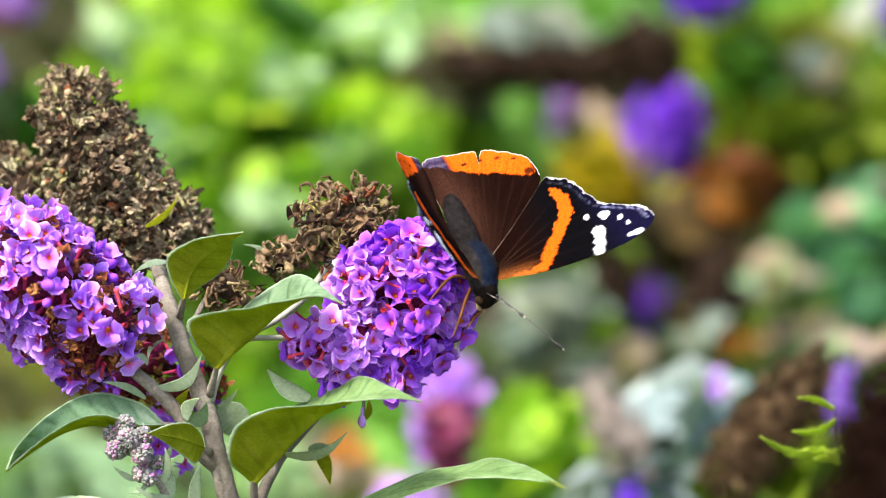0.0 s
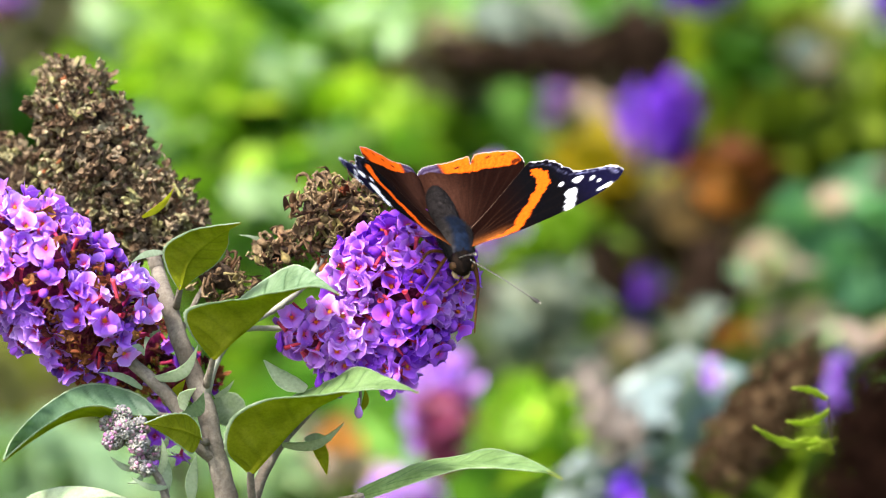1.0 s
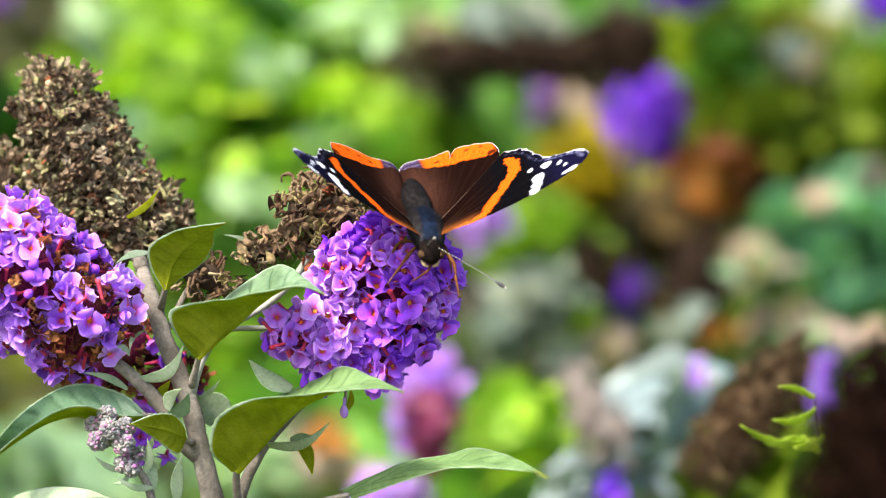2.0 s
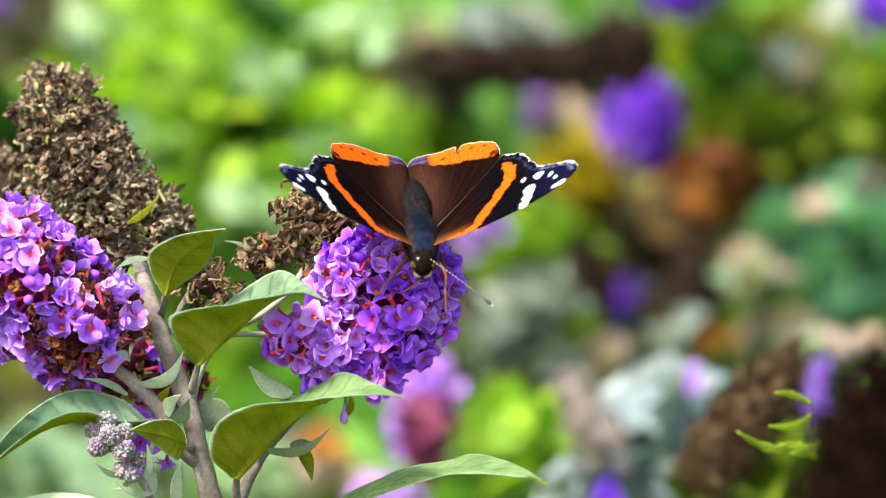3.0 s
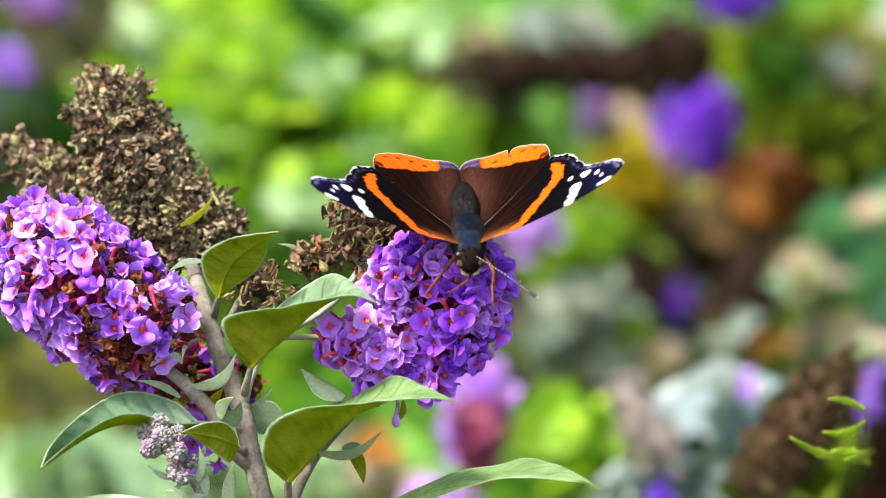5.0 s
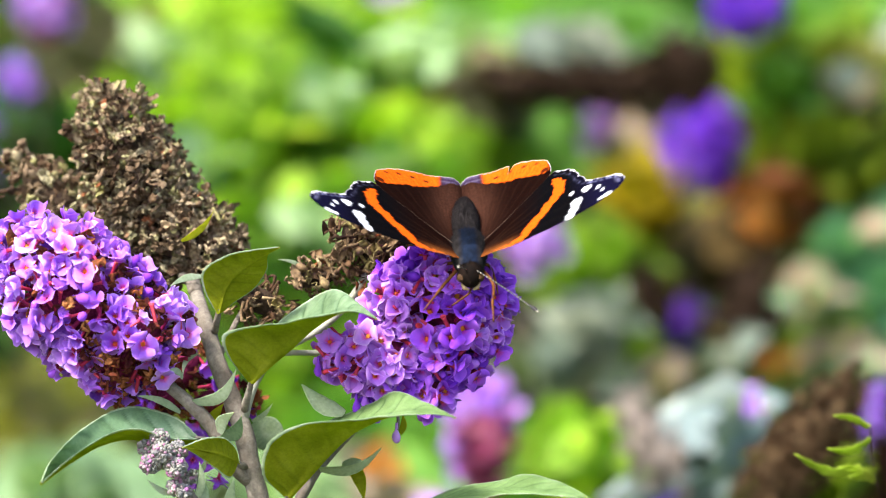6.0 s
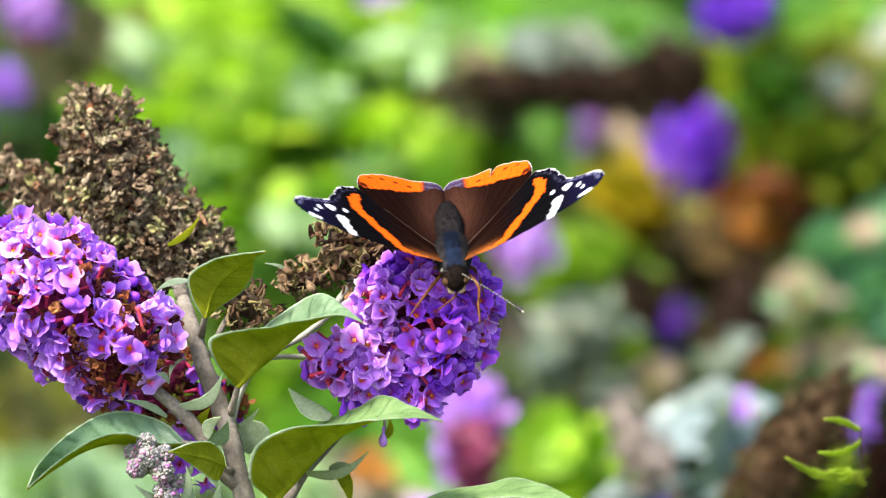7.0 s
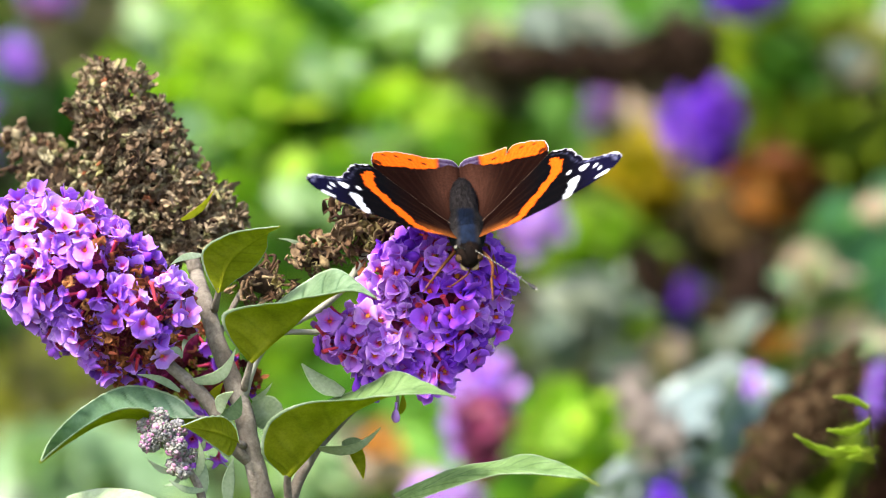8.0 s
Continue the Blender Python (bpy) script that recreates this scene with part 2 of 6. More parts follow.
def tube(points, radii, n=24, sides=12, rough=0.0):
    """verts and faces of a round stem along a curve"""
    line = even_line(points, n)
    verts, faces = [], []
    for i, c in enumerate(line):
        way = (line[min(i + 1, n)] - line[max(i - 1, 0)]).normalized()
        side = way.cross(Vector((0.13, 1, 0.21))).normalized()
        up = side.cross(way)
        x = i / n * (len(radii) - 1)
        k = min(int(x), len(radii) - 2) if len(radii) > 1 else 0
        r = radii[k] + (radii[min(k + 1, len(radii) - 1)] - radii[k]) * (x - k)
        for j in range(sides):
            a = 2 * math.pi * j / sides
            rr = r * (1 + rough * noise.noise(c * 300 + Vector((math.cos(a), math.sin(a), 0)) * 1.3))
            verts.append(c + (side * math.cos(a) + up * math.sin(a)) * rr)
    for i in range(n):
        for j in range(sides):
            k = (j + 1) % sides
            faces.append((i * sides + j, i * sides + k, (i + 1) * sides + k, (i + 1) * sides + j))
    faces.append(tuple(range(sides - 1, -1, -1)))
    faces.append(tuple(n * sides + j for j in range(sides)))
    return verts, faces


FAN = {20: tuple(k / 20 for k in range(21)), 3: (0, 0.4, 0.88, 1.0)}


def leaf_mesh(name, edge_a, rib, edge_b, top, under, n=84, cols=20, tooth=0.16, quilt=0.35, thick=0.22, rim_mat=None):
    """A leaf between two margins and a midrib, each a row of (u, v, millimetres nearer). Upper and under side are skins of their own."""
    def rail(r):
        return spline([spot(u, v, FOCUS - d * NEARER) for u, v, d in r], n)
    A, M, B = rail(edge_a), rail(rib), rail(edge_b)
    grid = []
    for i in range(n + 1):
        row = []
        for j in range(-cols, cols + 1):
            f = FAN[cols][abs(j)]
            e = A[i] if j < 0 else B[i]
            q = M[i].lerp(e, f)
            row.append(q)
        grid.append(row)
    w = 2 * cols + 1
    normals = []
    for i in range(n + 1):
        for j in range(w):
            du = grid[min(i + 1, n)][j] - grid[max(i - 1, 0)][j]
            dv = grid[i][min(j + 1, w - 1)] - grid[i][max(j - 1, 0)]
            x = du.cross(dv)
            normals.append(x.normalized() if x.length > 1e-12 else Vector((0, 0, 1)))
    # the normals follow the twist of the blade; keep them continuous along it
    top_v, low_v, veins = [], [], []
    for i in range(n + 1):
        for j in range(w):
            f = FAN[cols][abs(j - cols)]
            q, nn = grid[i][j], normals[i * w + j]
            edge = M[i] - q
            if f == 1 and 0 < i < n:
                q = q - edge.normalized() * tooth * MM * (0.5 + 0.5 * math.sin(i * 1.5)) * min(1, edge.length / 0.002)
            ph = (i / n * 9 - f * 1.7 + 0.12 * noise.noise(q * 120)) % 1.0
            vein = (0.5 - 1.7 * math.exp(-((ph - 0.5) / 0.13) ** 2)) * min(1.0, f * 6) * min(1.0, (1 - f) * 4)
            veins.append(math.exp(-((ph - 0.5) / 0.065) ** 2) * min(1.0, f * 9) * min(1.0, (1 - f) * 5) * (0.95 + 0.4 * noise.noise(q * 700)) + 0.5 * math.exp(-((f - 0.09) / 0.05) ** 2))
            lift = quilt * MM * (0.45 * vein + 0.6 * noise.noise(q * 260)) - 0.5 * quilt * MM * math.exp(-(f / 0.1) ** 2)
            lift *= min(1, edge.length / 0.003 + f * 0.1)
            top_v.append(q + nn * lift)
            low_v.append(q + nn * (lift - thick * MM * (1 if f < 0.99 else 0.25)) - nn * (0.5 * MM * math.exp(-(f / 0.09) ** 2)) * (1 - 0.7 * i / n))
    k = len(top_v)
    faces, index = [], []
    for i in range(n):
        for j in range(w - 1):
            a, b, c, d = i * w + j, i * w + j + 1, (i + 1) * w + j + 1, (i + 1) * w + j
            rim = j in (0, w - 2)
            faces.append((a, d, c, b)), index.append(2 if rim else 0)
            faces.append((k + a, k + b, k + c, k + d)), index.append(2 if rim else 1)
        for j in (0, w - 1):
            a, d = i * w + j, (i + 1) * w + j
            faces.append((a, d, k + d, k + a) if j else (a, k + a, k + d, d)), index.append(2)
    me = mesh_of(name, top_v + low_v, faces, (top, under, rim_mat or LEAF_FELT), index)
    at = me.attributes.new("vein", "FLOAT", "POINT")
    at.data.foreach_set("value", [max(0.0, x) for x in veins] + [max(0.0, 0.45 * x) for x in veins])
    return me


def blade(name, u0, v0, u1, v1, w, top=None, under=None, bow=0.12, d0=0.0, d1=0.0, twist=0.3, lean=1.0, n=18):
    """A small leaf from its foot (u0, v0) to its tip (u1, v1), w wide, bowed to one side."""
    a, m, c = [], [], []
    du, dv = u1 - u0, v1 - v0
    ln = math.hypot(du, dv)
    nu, nv = -dv / ln, du / ln
    for i in range(6):
        f = i / 5
        b = bow * ln * math.sin(math.pi * f)
        x, y, d = u0 + du * f + nu * b, v0 + dv * f + nv * b, d0 + (d1 - d0) * f
        h = w / 2 * max(0.12, math.sin(math.pi * (0.1 + 0.9 * f) ** 0.85)) if i < 5 else 0.4
        m.append((x, y, d)), a.append((x + nu * h, y + nv * h, d - h * 0.1 * twist)), c.append((x - nu * h * lean, y - nv * h * lean, d + h * 0.1 * twist))
    return leaf_mesh(name, a, m, c, top or LEAF_FELT, under or LEAF_FELT, n=n, cols=3, tooth=0.12, quilt=0.15, thick=0.3, rim_mat=top)


# ---- flowers ----
def floret_mesh(name, seed, size=1.0, curl=0.5, mats=None, crumple=0.0, husk=False):
    """Four round lobes, each a little shell of its own tilt, round a narrow throat on a slim tube."""
    rnd = random.Random(seed)
    v, f, ix = [], [], []
    sides = 6
    length = 2.2 if husk else 2.5
    for k, (z, r) in enumerate(((-length, 0.3), (-0.7, 0.34), (-0.02, 0.46))):
        for j in range(sides):
            a = 2 * math.pi * j / sides
            v.append(Vector((math.cos(a) * r, math.sin(a) * r, z)))
    for k in (0, 1):
        for j in range(sides):
            q = k * sides
            f.append((q + j, q + (j + 1) % sides, q + sides + (j + 1) % sides, q + sides + j)), ix.append(1)
    v.append(Vector((0, 0, -0.35)))
    for j in range(sides):
        f.append((2 * sides + j, 2 * sides + (j + 1) % sides, 3 * sides)), ix.append(2)
    turn = rnd.uniform(0, 1.5)
    rim = [0.0] * len(v)
    for lobe in range(4):
        a = turn + lobe * math.pi / 2 + rnd.uniform(-0.2, 0.2)
        reach, wide = rnd.uniform(1.05, 1.35), rnd.uniform(1.5, 2.0)
        rise = rnd.gauss(1.15 - curl * 0.8, 0.55)
        back = rnd.uniform(0.6, 2.2) * (0.4 + curl)
        dome, skew, ph = rnd.choice((-0.8, 1, 1, 1, 1)) * rnd.uniform(0.5, 1.4), rnd.uniform(-0.5, 0.5), rnd.uniform(0, 6.28)
        lip = rnd.uniform(-0.7, 0.05)
        s = len(v)
        rows = ((0.0, 1), (0.4, 12), (0.74, 12), (0.93, 12), (1.0, 12))
        for e, n in rows:
            for j in range(n):
                th = 2 * math.pi * j / n
                frill = 1 + (0.07 * math.sin(3 * th + ph) + 0.05 * math.sin(6 * th + 2 * ph)) * e
                x, q = math.cos(th) * e * frill, math.sin(th) * e * frill
                t = (x + 1) / 2
                pinch = min(1.0, 0.42 + 1.1 * t)
                z = 0.05 + rise * t * 2.1 * reach * 0.75 - back * t ** 3 - dome * q * q * (0.4 + t) + skew * q * t
                z += (0.24 * math.sin(3 * th + ph) + 0.13 * math.sin(6 * th - ph) + lip * max(0.0, e - 0.7) / 0.3) * e * e * t
                z += crumple * rnd.uniform(-1, 1) * t
                p = Vector((0.32 + reach * (x + 1), q * wide * pinch, z))
                if husk:
                    p.x = 0.5 + (p.x - 0.5) * (0.7 - 0.35 * t)
                    p.z += 1.1 * t - 0.7 * q * q
                    p.y *= 0.72
                v.append(Matrix.Rotation(a, 3, "Z") @ p)
                rim.append(0.5 * t + 0.5 * e ** 5 * min(1.0, t * 2.2))
        for j in range(12):
            f.append((s, s + 1 + j, s + 1 + (j + 1) % 12)), ix.append(0)
        for i in range(3):
            for j in range(12):
                q, w = s + 1 + i * 12 + j, s + 1 + i * 12 + (j + 1) % 12
                f.append((q, q + 12, w + 12, w)), ix.append(0)
    me = mesh_of(name, [p * size * MM for p in v], f, mats, ix)
    at = me.attributes.new("rim", "FLOAT", "POINT")
    at.data.foreach_set("value", rim)
    return me


def corolla_mesh(name, seed, size, low, high, mats):
    """A fresh floret: four broad round lobes that bend outwards from the throat, cupped and ruffled. low, high: degrees
    from the tube's axis at the foot and at the rim of a lobe."""
    rnd = random.Random(seed)
    v, f, ix = [], [], []
    sides = 6
    for z, r in ((-2.6, 0.3), (-0.7, 0.36), (-0.02, 0.5)):
        v += [Vector((math.cos(2 * math.pi * j / sides) * r, math.sin(2 * math.pi * j / sides) * r, z)) for j in range(sides)]
    for k in (0, 1):
        for j in range(sides):
            q = k * sides
            f.append((q + j, q + (j + 1) % sides, q + sides + (j + 1) % sides, q + sides + j)), ix.append(1)
    v.append(Vector((0, 0, -0.5)))
    for j in range(sides):
        f.append((2 * sides + j, 2 * sides + (j + 1) % sides, 3 * sides)), ix.append(2)
    rim = [0.0] * len(v)
    turn = rnd.uniform(0, 1.5)
    for lobe in range(4):
        a = turn + lobe * math.pi / 2 + rnd.uniform(-0.18, 0.18)
        reach, wide = rnd.uniform(1.1, 1.4), rnd.uniform(1.6, 2.0)
        p0, p1 = radians(low + rnd.gauss(0, 10)), radians(high + rnd.gauss(0, 26))
        cup, skew, ph = rnd.gauss(0.15, 0.55), rnd.gauss(0, 0.3), rnd.uniform(0, 6.28)
        lip = rnd.gauss(-0.10, 0.22)
        # the bent middle line of the lobe: out, up and its angle, in twelve steps
        line, out, up = [], 0.36, 0.0
        for k in range(13):
            an = p0 + (p1 - p0) * k / 12
            line.append((out, up, an))
            out, up = out + math.sin(an) * 2 * reach / 12, up + math.cos(an) * 2 * reach / 12
        s = len(v)
        for e, n in ((0.0, 1), (0.4, 14), (0.72, 14), (0.92, 14), (1.0, 14)):
            for j in range(n):
                th = 2 * math.pi * j / n
                frill = 1 + (0.08 * math.sin(3 * th + ph) + 0.06 * math.sin(5 * th + 2 * ph)) * e
                x, q = math.cos(th) * e * frill, math.sin(th) * e * frill
                t = max(0.0, min(1.0, (x + 1) / 2))
                k = min(11, int(t * 12))
                g = t * 12 - k
                o, h, an = (c + (d - c) * g for c, d in zip(line[k], line[k + 1]))
                lift = cup * q * q * (0.3 + t) + skew * q * t + (0.26 * math.sin(3 * th + ph) + 0.17 * math.sin(5 * th - ph)) * e * e * e * t
                lift += lip * max(0.0, e - 0.72) / 0.28 * t
                pt = Vector((o - math.cos(an) * lift, q * wide * min(1.0, 0.36 + 1.35 * t), h + math.sin(an) * lift))
                v.append(Matrix.Rotation(a, 3, "Z") @ pt)
                rim.append(0.42 * t + 0.58 * e ** 9 * min(1.0, t * 2.0))
        for j in range(14):
            f.append((s, s + 1 + j, s + 1 + (j + 1) % 14)), ix.append(0)
        for i in range(3):
            for j in range(14):
                q, w = s + 1 + i * 14 + j, s + 1 + i * 14 + (j + 1) % 14
                f.append((q, q + 14, w + 14, w)), ix.append(0)
    me = mesh_of(name, [p * size * MM for p in v], f, mats, ix)
    me.attributes.new("rim", "FLOAT", "POINT").data.foreach_set("value", rim)
    return me


def curl_mesh(name, seed, mats):
    """A dried petal rolled up into a hook."""
    rnd = random.Random(seed)
    arc, rad = rnd.uniform(2.6, 4.6), rnd.uniform(0.6, 0.95)
    pts = [Vector((0, 0, -1.2))] + [Vector((rad - rad * math.cos(arc * k / 6), 0.22 * k * rnd.uniform(-0.5, 1), rad * math.sin(arc * k / 6) + 0.5)) for k in range(7)]
    v, f = tube([q * MM for q in pts], [0.26 * MM, 0.22 * MM, 0.27 * MM, 0.24 * MM, 0.2 * MM, 0.15 * MM, 0.1 * MM, 0.05 * MM], 14, 5, 0.3)
    return mesh_of(name, v, f, mats)


def crumpled(me, seed, amount):
    """The same husk, dried and crumpled."""
    for q in me.vertices:
        p = q.co * 1600 + Vector((seed * 7.3, 0, 0))
        q.co += Vector((noise.noise(p), noise.noise(p + Vector((0, 31, 0))), noise.noise(p + Vector((0, 0, 57))))) * amount * MM
    return me


def bud_mesh(name, seed, size, mats):
    rnd = random.Random(seed)
    v, f, ix = [], [], []
    rings = ((-2.6, 0.3), (-1.0, 0.38), (-0.2, 0.8), (0.7, 1.05), (1.5, 0.8), (1.95, 0.3))
    for z, r in rings:
        for j in range(7):
            a = 2 * math.pi * j / 7
            k = 1 + rnd.uniform(-0.12, 0.12)
            v.append(Vector((math.cos(a) * r * k, math.sin(a) * r * k, z)) * size * MM)
    for i in range(len(rings) - 1):
        for j in range(7):
            f.append((i * 7 + j, i * 7 + (j + 1) % 7, (i + 1) * 7 + (j + 1) % 7, (i + 1) * 7 + j)), ix.append(1 if i < 2 else 0)
    f.append(tuple(len(v) - 7 + j for j in range(7))), ix.append(0)
    me = mesh_of(name, v, f, mats, ix)
    at = me.attributes.new("rim", "FLOAT", "POINT")
    at.data.foreach_set("value", [0.45] * len(v))
    return me


def axes_pose(centre, tip):
    """A pose at centre whose z runs towards tip."""
    way = (tip - centre).normalized()
    return Matrix.Translation(centre) @ way.to_track_quat("Z", "Y").to_matrix().to_4x4()


def lump(u, v, d, tu, tv, td, long, wide, deep=None, taper=0.0):
    """An egg of flowers: its middle, the way of its axis, half lengths in steps. taper narrows the tip."""
    c, t = spot(u, v, FOCUS - d * NEARER), spot(tu, tv, FOCUS - td * NEARER)
    return axes_pose(c, t), long * STEP, wide * STEP, (deep or wide) * STEP, taper


def on_lump(l, a, z, swell=1.0):
    m, lo, wi, de, ta = l
    r = math.sqrt(max(0.0, 1 - z * z)) * (1 - ta * (z + 1) / 2)
    return m @ Vector((math.cos(a) * r * wi * swell, math.sin(a) * r * de * swell, z * lo * swell))


def inside(l, p, k=0.9):
    m, lo, wi, de, ta = l
    q = m.inverted() @ p
    z = q.z / lo
    if abs(z) >= 1:
        return False
    s = 1 - ta * (z + 1) / 2
    return (q.x / wi / s) ** 2 + (q.y / de / s) ** 2 + z * z < k * k


def scatter(lumps, gap, seed, rough=1.5, wild=0.62, whorl=0.0):
    """Places and outward ways spread evenly over a union of eggs, uneven in height like clustered cymes."""
    rnd = random.Random(seed)
    out = []
    for k, l in enumerate(lumps):
        tries = 0
        own = []
        while tries < 9000:
            tries += 1
            a, z = rnd.uniform(0, 2 * math.pi), rnd.uniform(-1, 1)
            p = on_lump(l, a, z)
            if any(inside(o, p) for o in lumps if o is not l):
                continue
            if any((p - q).length_squared < gap * gap for q, _ in own) or any((p - q).length_squared < gap * gap * 0.7 for q, _ in out):
                continue
            e = 0.01
            way = (on_lump(l, a, z, 1.05) - on_lump(l, a, z, 0.95))
            ta = on_lump(l, a + e, z) - p
            tz = on_lump(l, a, min(0.999, z + e)) - p
            nn = ta.cross(tz)
            if nn.length > 0:
                nn.normalize()
                way = nn if nn.dot(way) > 0 else -nn
            own.append((p, way.normalized()))
        out += own
    placed = []
    for p, way in out:
        h = noise.noise(p * 190) * rough + rnd.uniform(-0.3, 0.3) * rough
        if whorl:
            h += whorl * math.sin((lumps[0][0].inverted() @ p).z / 0.0052 * 2 * math.pi + 1.5 * noise.noise(p * 90))
        placed.append((p + way * h * MM, (way + Vector((rnd.gauss(0, wild), rnd.gauss(0, wild), rnd.gauss(0, wild)))).normalized()))
    return placed


def lumpy_core(name, lumps, swell, mat):
    v, f = [], []
    for l in lumps:
        s = len(v)
        for i in range(11):
            for j in range(18):
                p = on_lump(l, 2 * math.pi * j / 18, -math.cos(math.pi * (i + 0.02) / 10.04), swell)
                v.append(p + (p - l[0].translation) * 0.22 * noise.noise(p * 300))
        for i in range(10):
            for j in range(18):
                f.append((s + i * 18 + j, s + i * 18 + (j + 1) % 18, s + (i + 1) * 18 + (j + 1) % 18, s + (i + 1) * 18 + j))
    me = mesh_of(name, v, f, (mat,))
    me.attributes.new("rim", "FLOAT", "POINT").data.foreach_set("value", [0.3] * len(v))
    return me


def turned(p, way, rnd, size=1.0):
    return Matrix.Translation(p) @ way.to_track_quat("Z", "Y").to_matrix().to_4x4() @ Matrix.Rotation(rnd.uniform(0, 6.28), 4, "Z") @ Matrix.Diagonal((size, size, size, 1))


def joined(name, meshes, poses, mats):
    """Many small shapes in one mesh."""
    v, f, ix, rim = [], [], [], []
    for k, m in enumerate(poses):
        me = meshes[k % len(meshes)]
        s = len(v)
        v += [m @ q.co for q in me.vertices]
        f += [tuple(s + i for i in p.vertices) for p in me.polygons]
        ix += [p.material_index for p in me.polygons]
        rim += [q.value for q in me.attributes["rim"].data] if "rim" in me.attributes else [0.3] * len(me.vertices)
    out = mesh_of(name, v, f, mats, ix)
    out.attributes.new("rim", "FLOAT", "POINT").data.foreach_set("value", rim)
    return out
# ---- ground ----
SOIL, nt, b = material("garden_soil", 0.95, 0.1)
nt.links.new(mixed(nt, ramp(nt, noise_of(nt, 0.8, 5), [(0.35, (0.06, 0.045, 0.03)), (0.5, (0.07, 0.08, 0.03)), (0.7, (0.09, 0.14, 0.035))]),
                   ramp(nt, noise_of(nt, 40, 5, 0.7), [(0.3, (0.5, 0.5, 0.5)), (0.7, (1.3, 1.3, 1.2))])), b.inputs["Base Color"])
bumped(nt, b, noise_of(nt, 25, 6, 0.7), 0.8, 0.03)
gv, gf = [], []
R_RINGS = [0, 0.5, 1, 2, 3, 4.5, 7, 12, 25, 60, 200, 800, 3000]
for r in R_RINGS:
    for j in range(32):
        a = 2 * math.pi * j / 32
        x, y = r * math.cos(a), 1 + r * math.sin(a)
        gv.append((x, y, 0.03 * noise.noise(Vector((x, y, 0)) * 0.9) - 0.02 if r < 30 else 0.0))
for i in range(len(R_RINGS) - 1):
    for j in range(32):
        gf.append((i * 32 + j, i * 32 + (j + 1) % 32, (i + 1) * 32 + (j + 1) % 32, (i + 1) * 32 + j))
tagged(new("ground", mesh_of("ground", gv, gf, (SOIL,))), "dark garden soil with low grass under the bushes", "ground", kind="structure")

# ---- the bush in focus ----
foot = spot(430, 900, 0.69)
foot.z = 0.0
bush = thing("butterfly_bush", foot, "flowering butterfly bush with lilac panicles, grey stems and brown seed heads", "bush")


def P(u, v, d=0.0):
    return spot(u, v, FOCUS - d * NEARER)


def stem(name, pts, radii, n=24, sides=12, mat=BARK):
    v, f = tube(pts, [r * STEP for r in radii], n, sides, 0.16)
    return part(name, mesh_of(name, v, f, (mat,)), bush)


stem("stem", [foot, foot.lerp(P(420, 1000, -6), 0.5) + Vector((0.02, 0.01, 0)), P(425, 1000, -6), P(403, 880, -4), P(386, 815, -3), P(372, 745, -3), P(352, 690, -4), P(325, 620, -6), P(302, 550, -11),
              P(284, 490, -28), P(272, 430, -46)], [44, 34, 22, 19, 18, 17.5, 17, 16, 15, 13, 9], 70, 14)
stem("branch", [P(385, 830, -3), P(352, 800, 0), P(330, 755, 2), P(300, 715, 3), P(270, 685, 3), P(235, 655, 2), P(190, 600, 0), P(140, 560, -3)], [12, 12, 13, 13, 12, 11, 8, 5])
stem("branch", [P(425, 1010, -8), P(452, 910, -7), P(472, 855, -7), P(505, 800, -7), P(545, 755, -8), P(590, 705, -9), P(640, 650, -9), P(680, 590, -8)], [16, 11, 10, 9, 8, 8, 7, 5])
stem("branch", [P(368, 715, -3), P(383, 668, -4), P(408, 622, -6), P(450, 588, -9), P(500, 560, -13), P(545, 520, -16), P(580, 470, -18), P(600, 420, -20)], [12, 8, 7, 6, 6, 7, 7, 4], mat=FELT_STEM)
stem("branch", [P(400, 610, -8), P(440, 600, -9), P(497, 598, -9), P(560, 600, -8)], [4, 5, 5, 4], 14, mat=FELT_STEM)
stem("branch", [P(330, 600, -10), P(350, 556, -15), P(372, 520, -18), P(400, 500, -20)], [5, 5, 5, 3], 14)
stem("branch", [P(283, 490, -24), P(262, 430, -46), P(220, 340, -48), P(175, 240, -49), P(125, 130, -50)], [13, 12, 10, 7, 3])
stem("branch", [P(283, 480, -24), P(200, 420, -50), P(100, 350, -54), P(20, 290, -56)], [8, 8, 7, 3])
stem("petiole", [P(372, 700, -2), P(378, 672, 2), P(384, 648, 4), P(388, 625, 5)], [7, 6, 5, 3], 10)
stem("petiole", [P(318, 560, -7), P(322, 540, -3), P(326, 520, -1)], [7, 6, 5], 8)
stem("petiole", [P(452, 905, -4), P(450, 870, 0), P(452, 845, 2), P(462, 825, 2)], [8, 7, 6, 4], 10)
stem("petiole", [P(455, 960, -3), P(540, 925, 2), P(600, 905, 4), P(650, 893, 6)], [7, 7, 6, 4], 12)
stem("petiole", [P(372, 800, -1), P(366, 798, 2), P(358, 794, 3)], [7, 6, 4], 6)
stem("petiole", [P(340, 758, 3), P(310, 755, 5), P(284, 750, 6)], [7, 6, 4], 6)


def big_leaf(a, m, c, label="", top=LEAF_TOP, under=LEAF_UNDER, **k):
    return part("leaf", leaf_mesh("leaf", a, m, c, top, under, **k), bush, label)


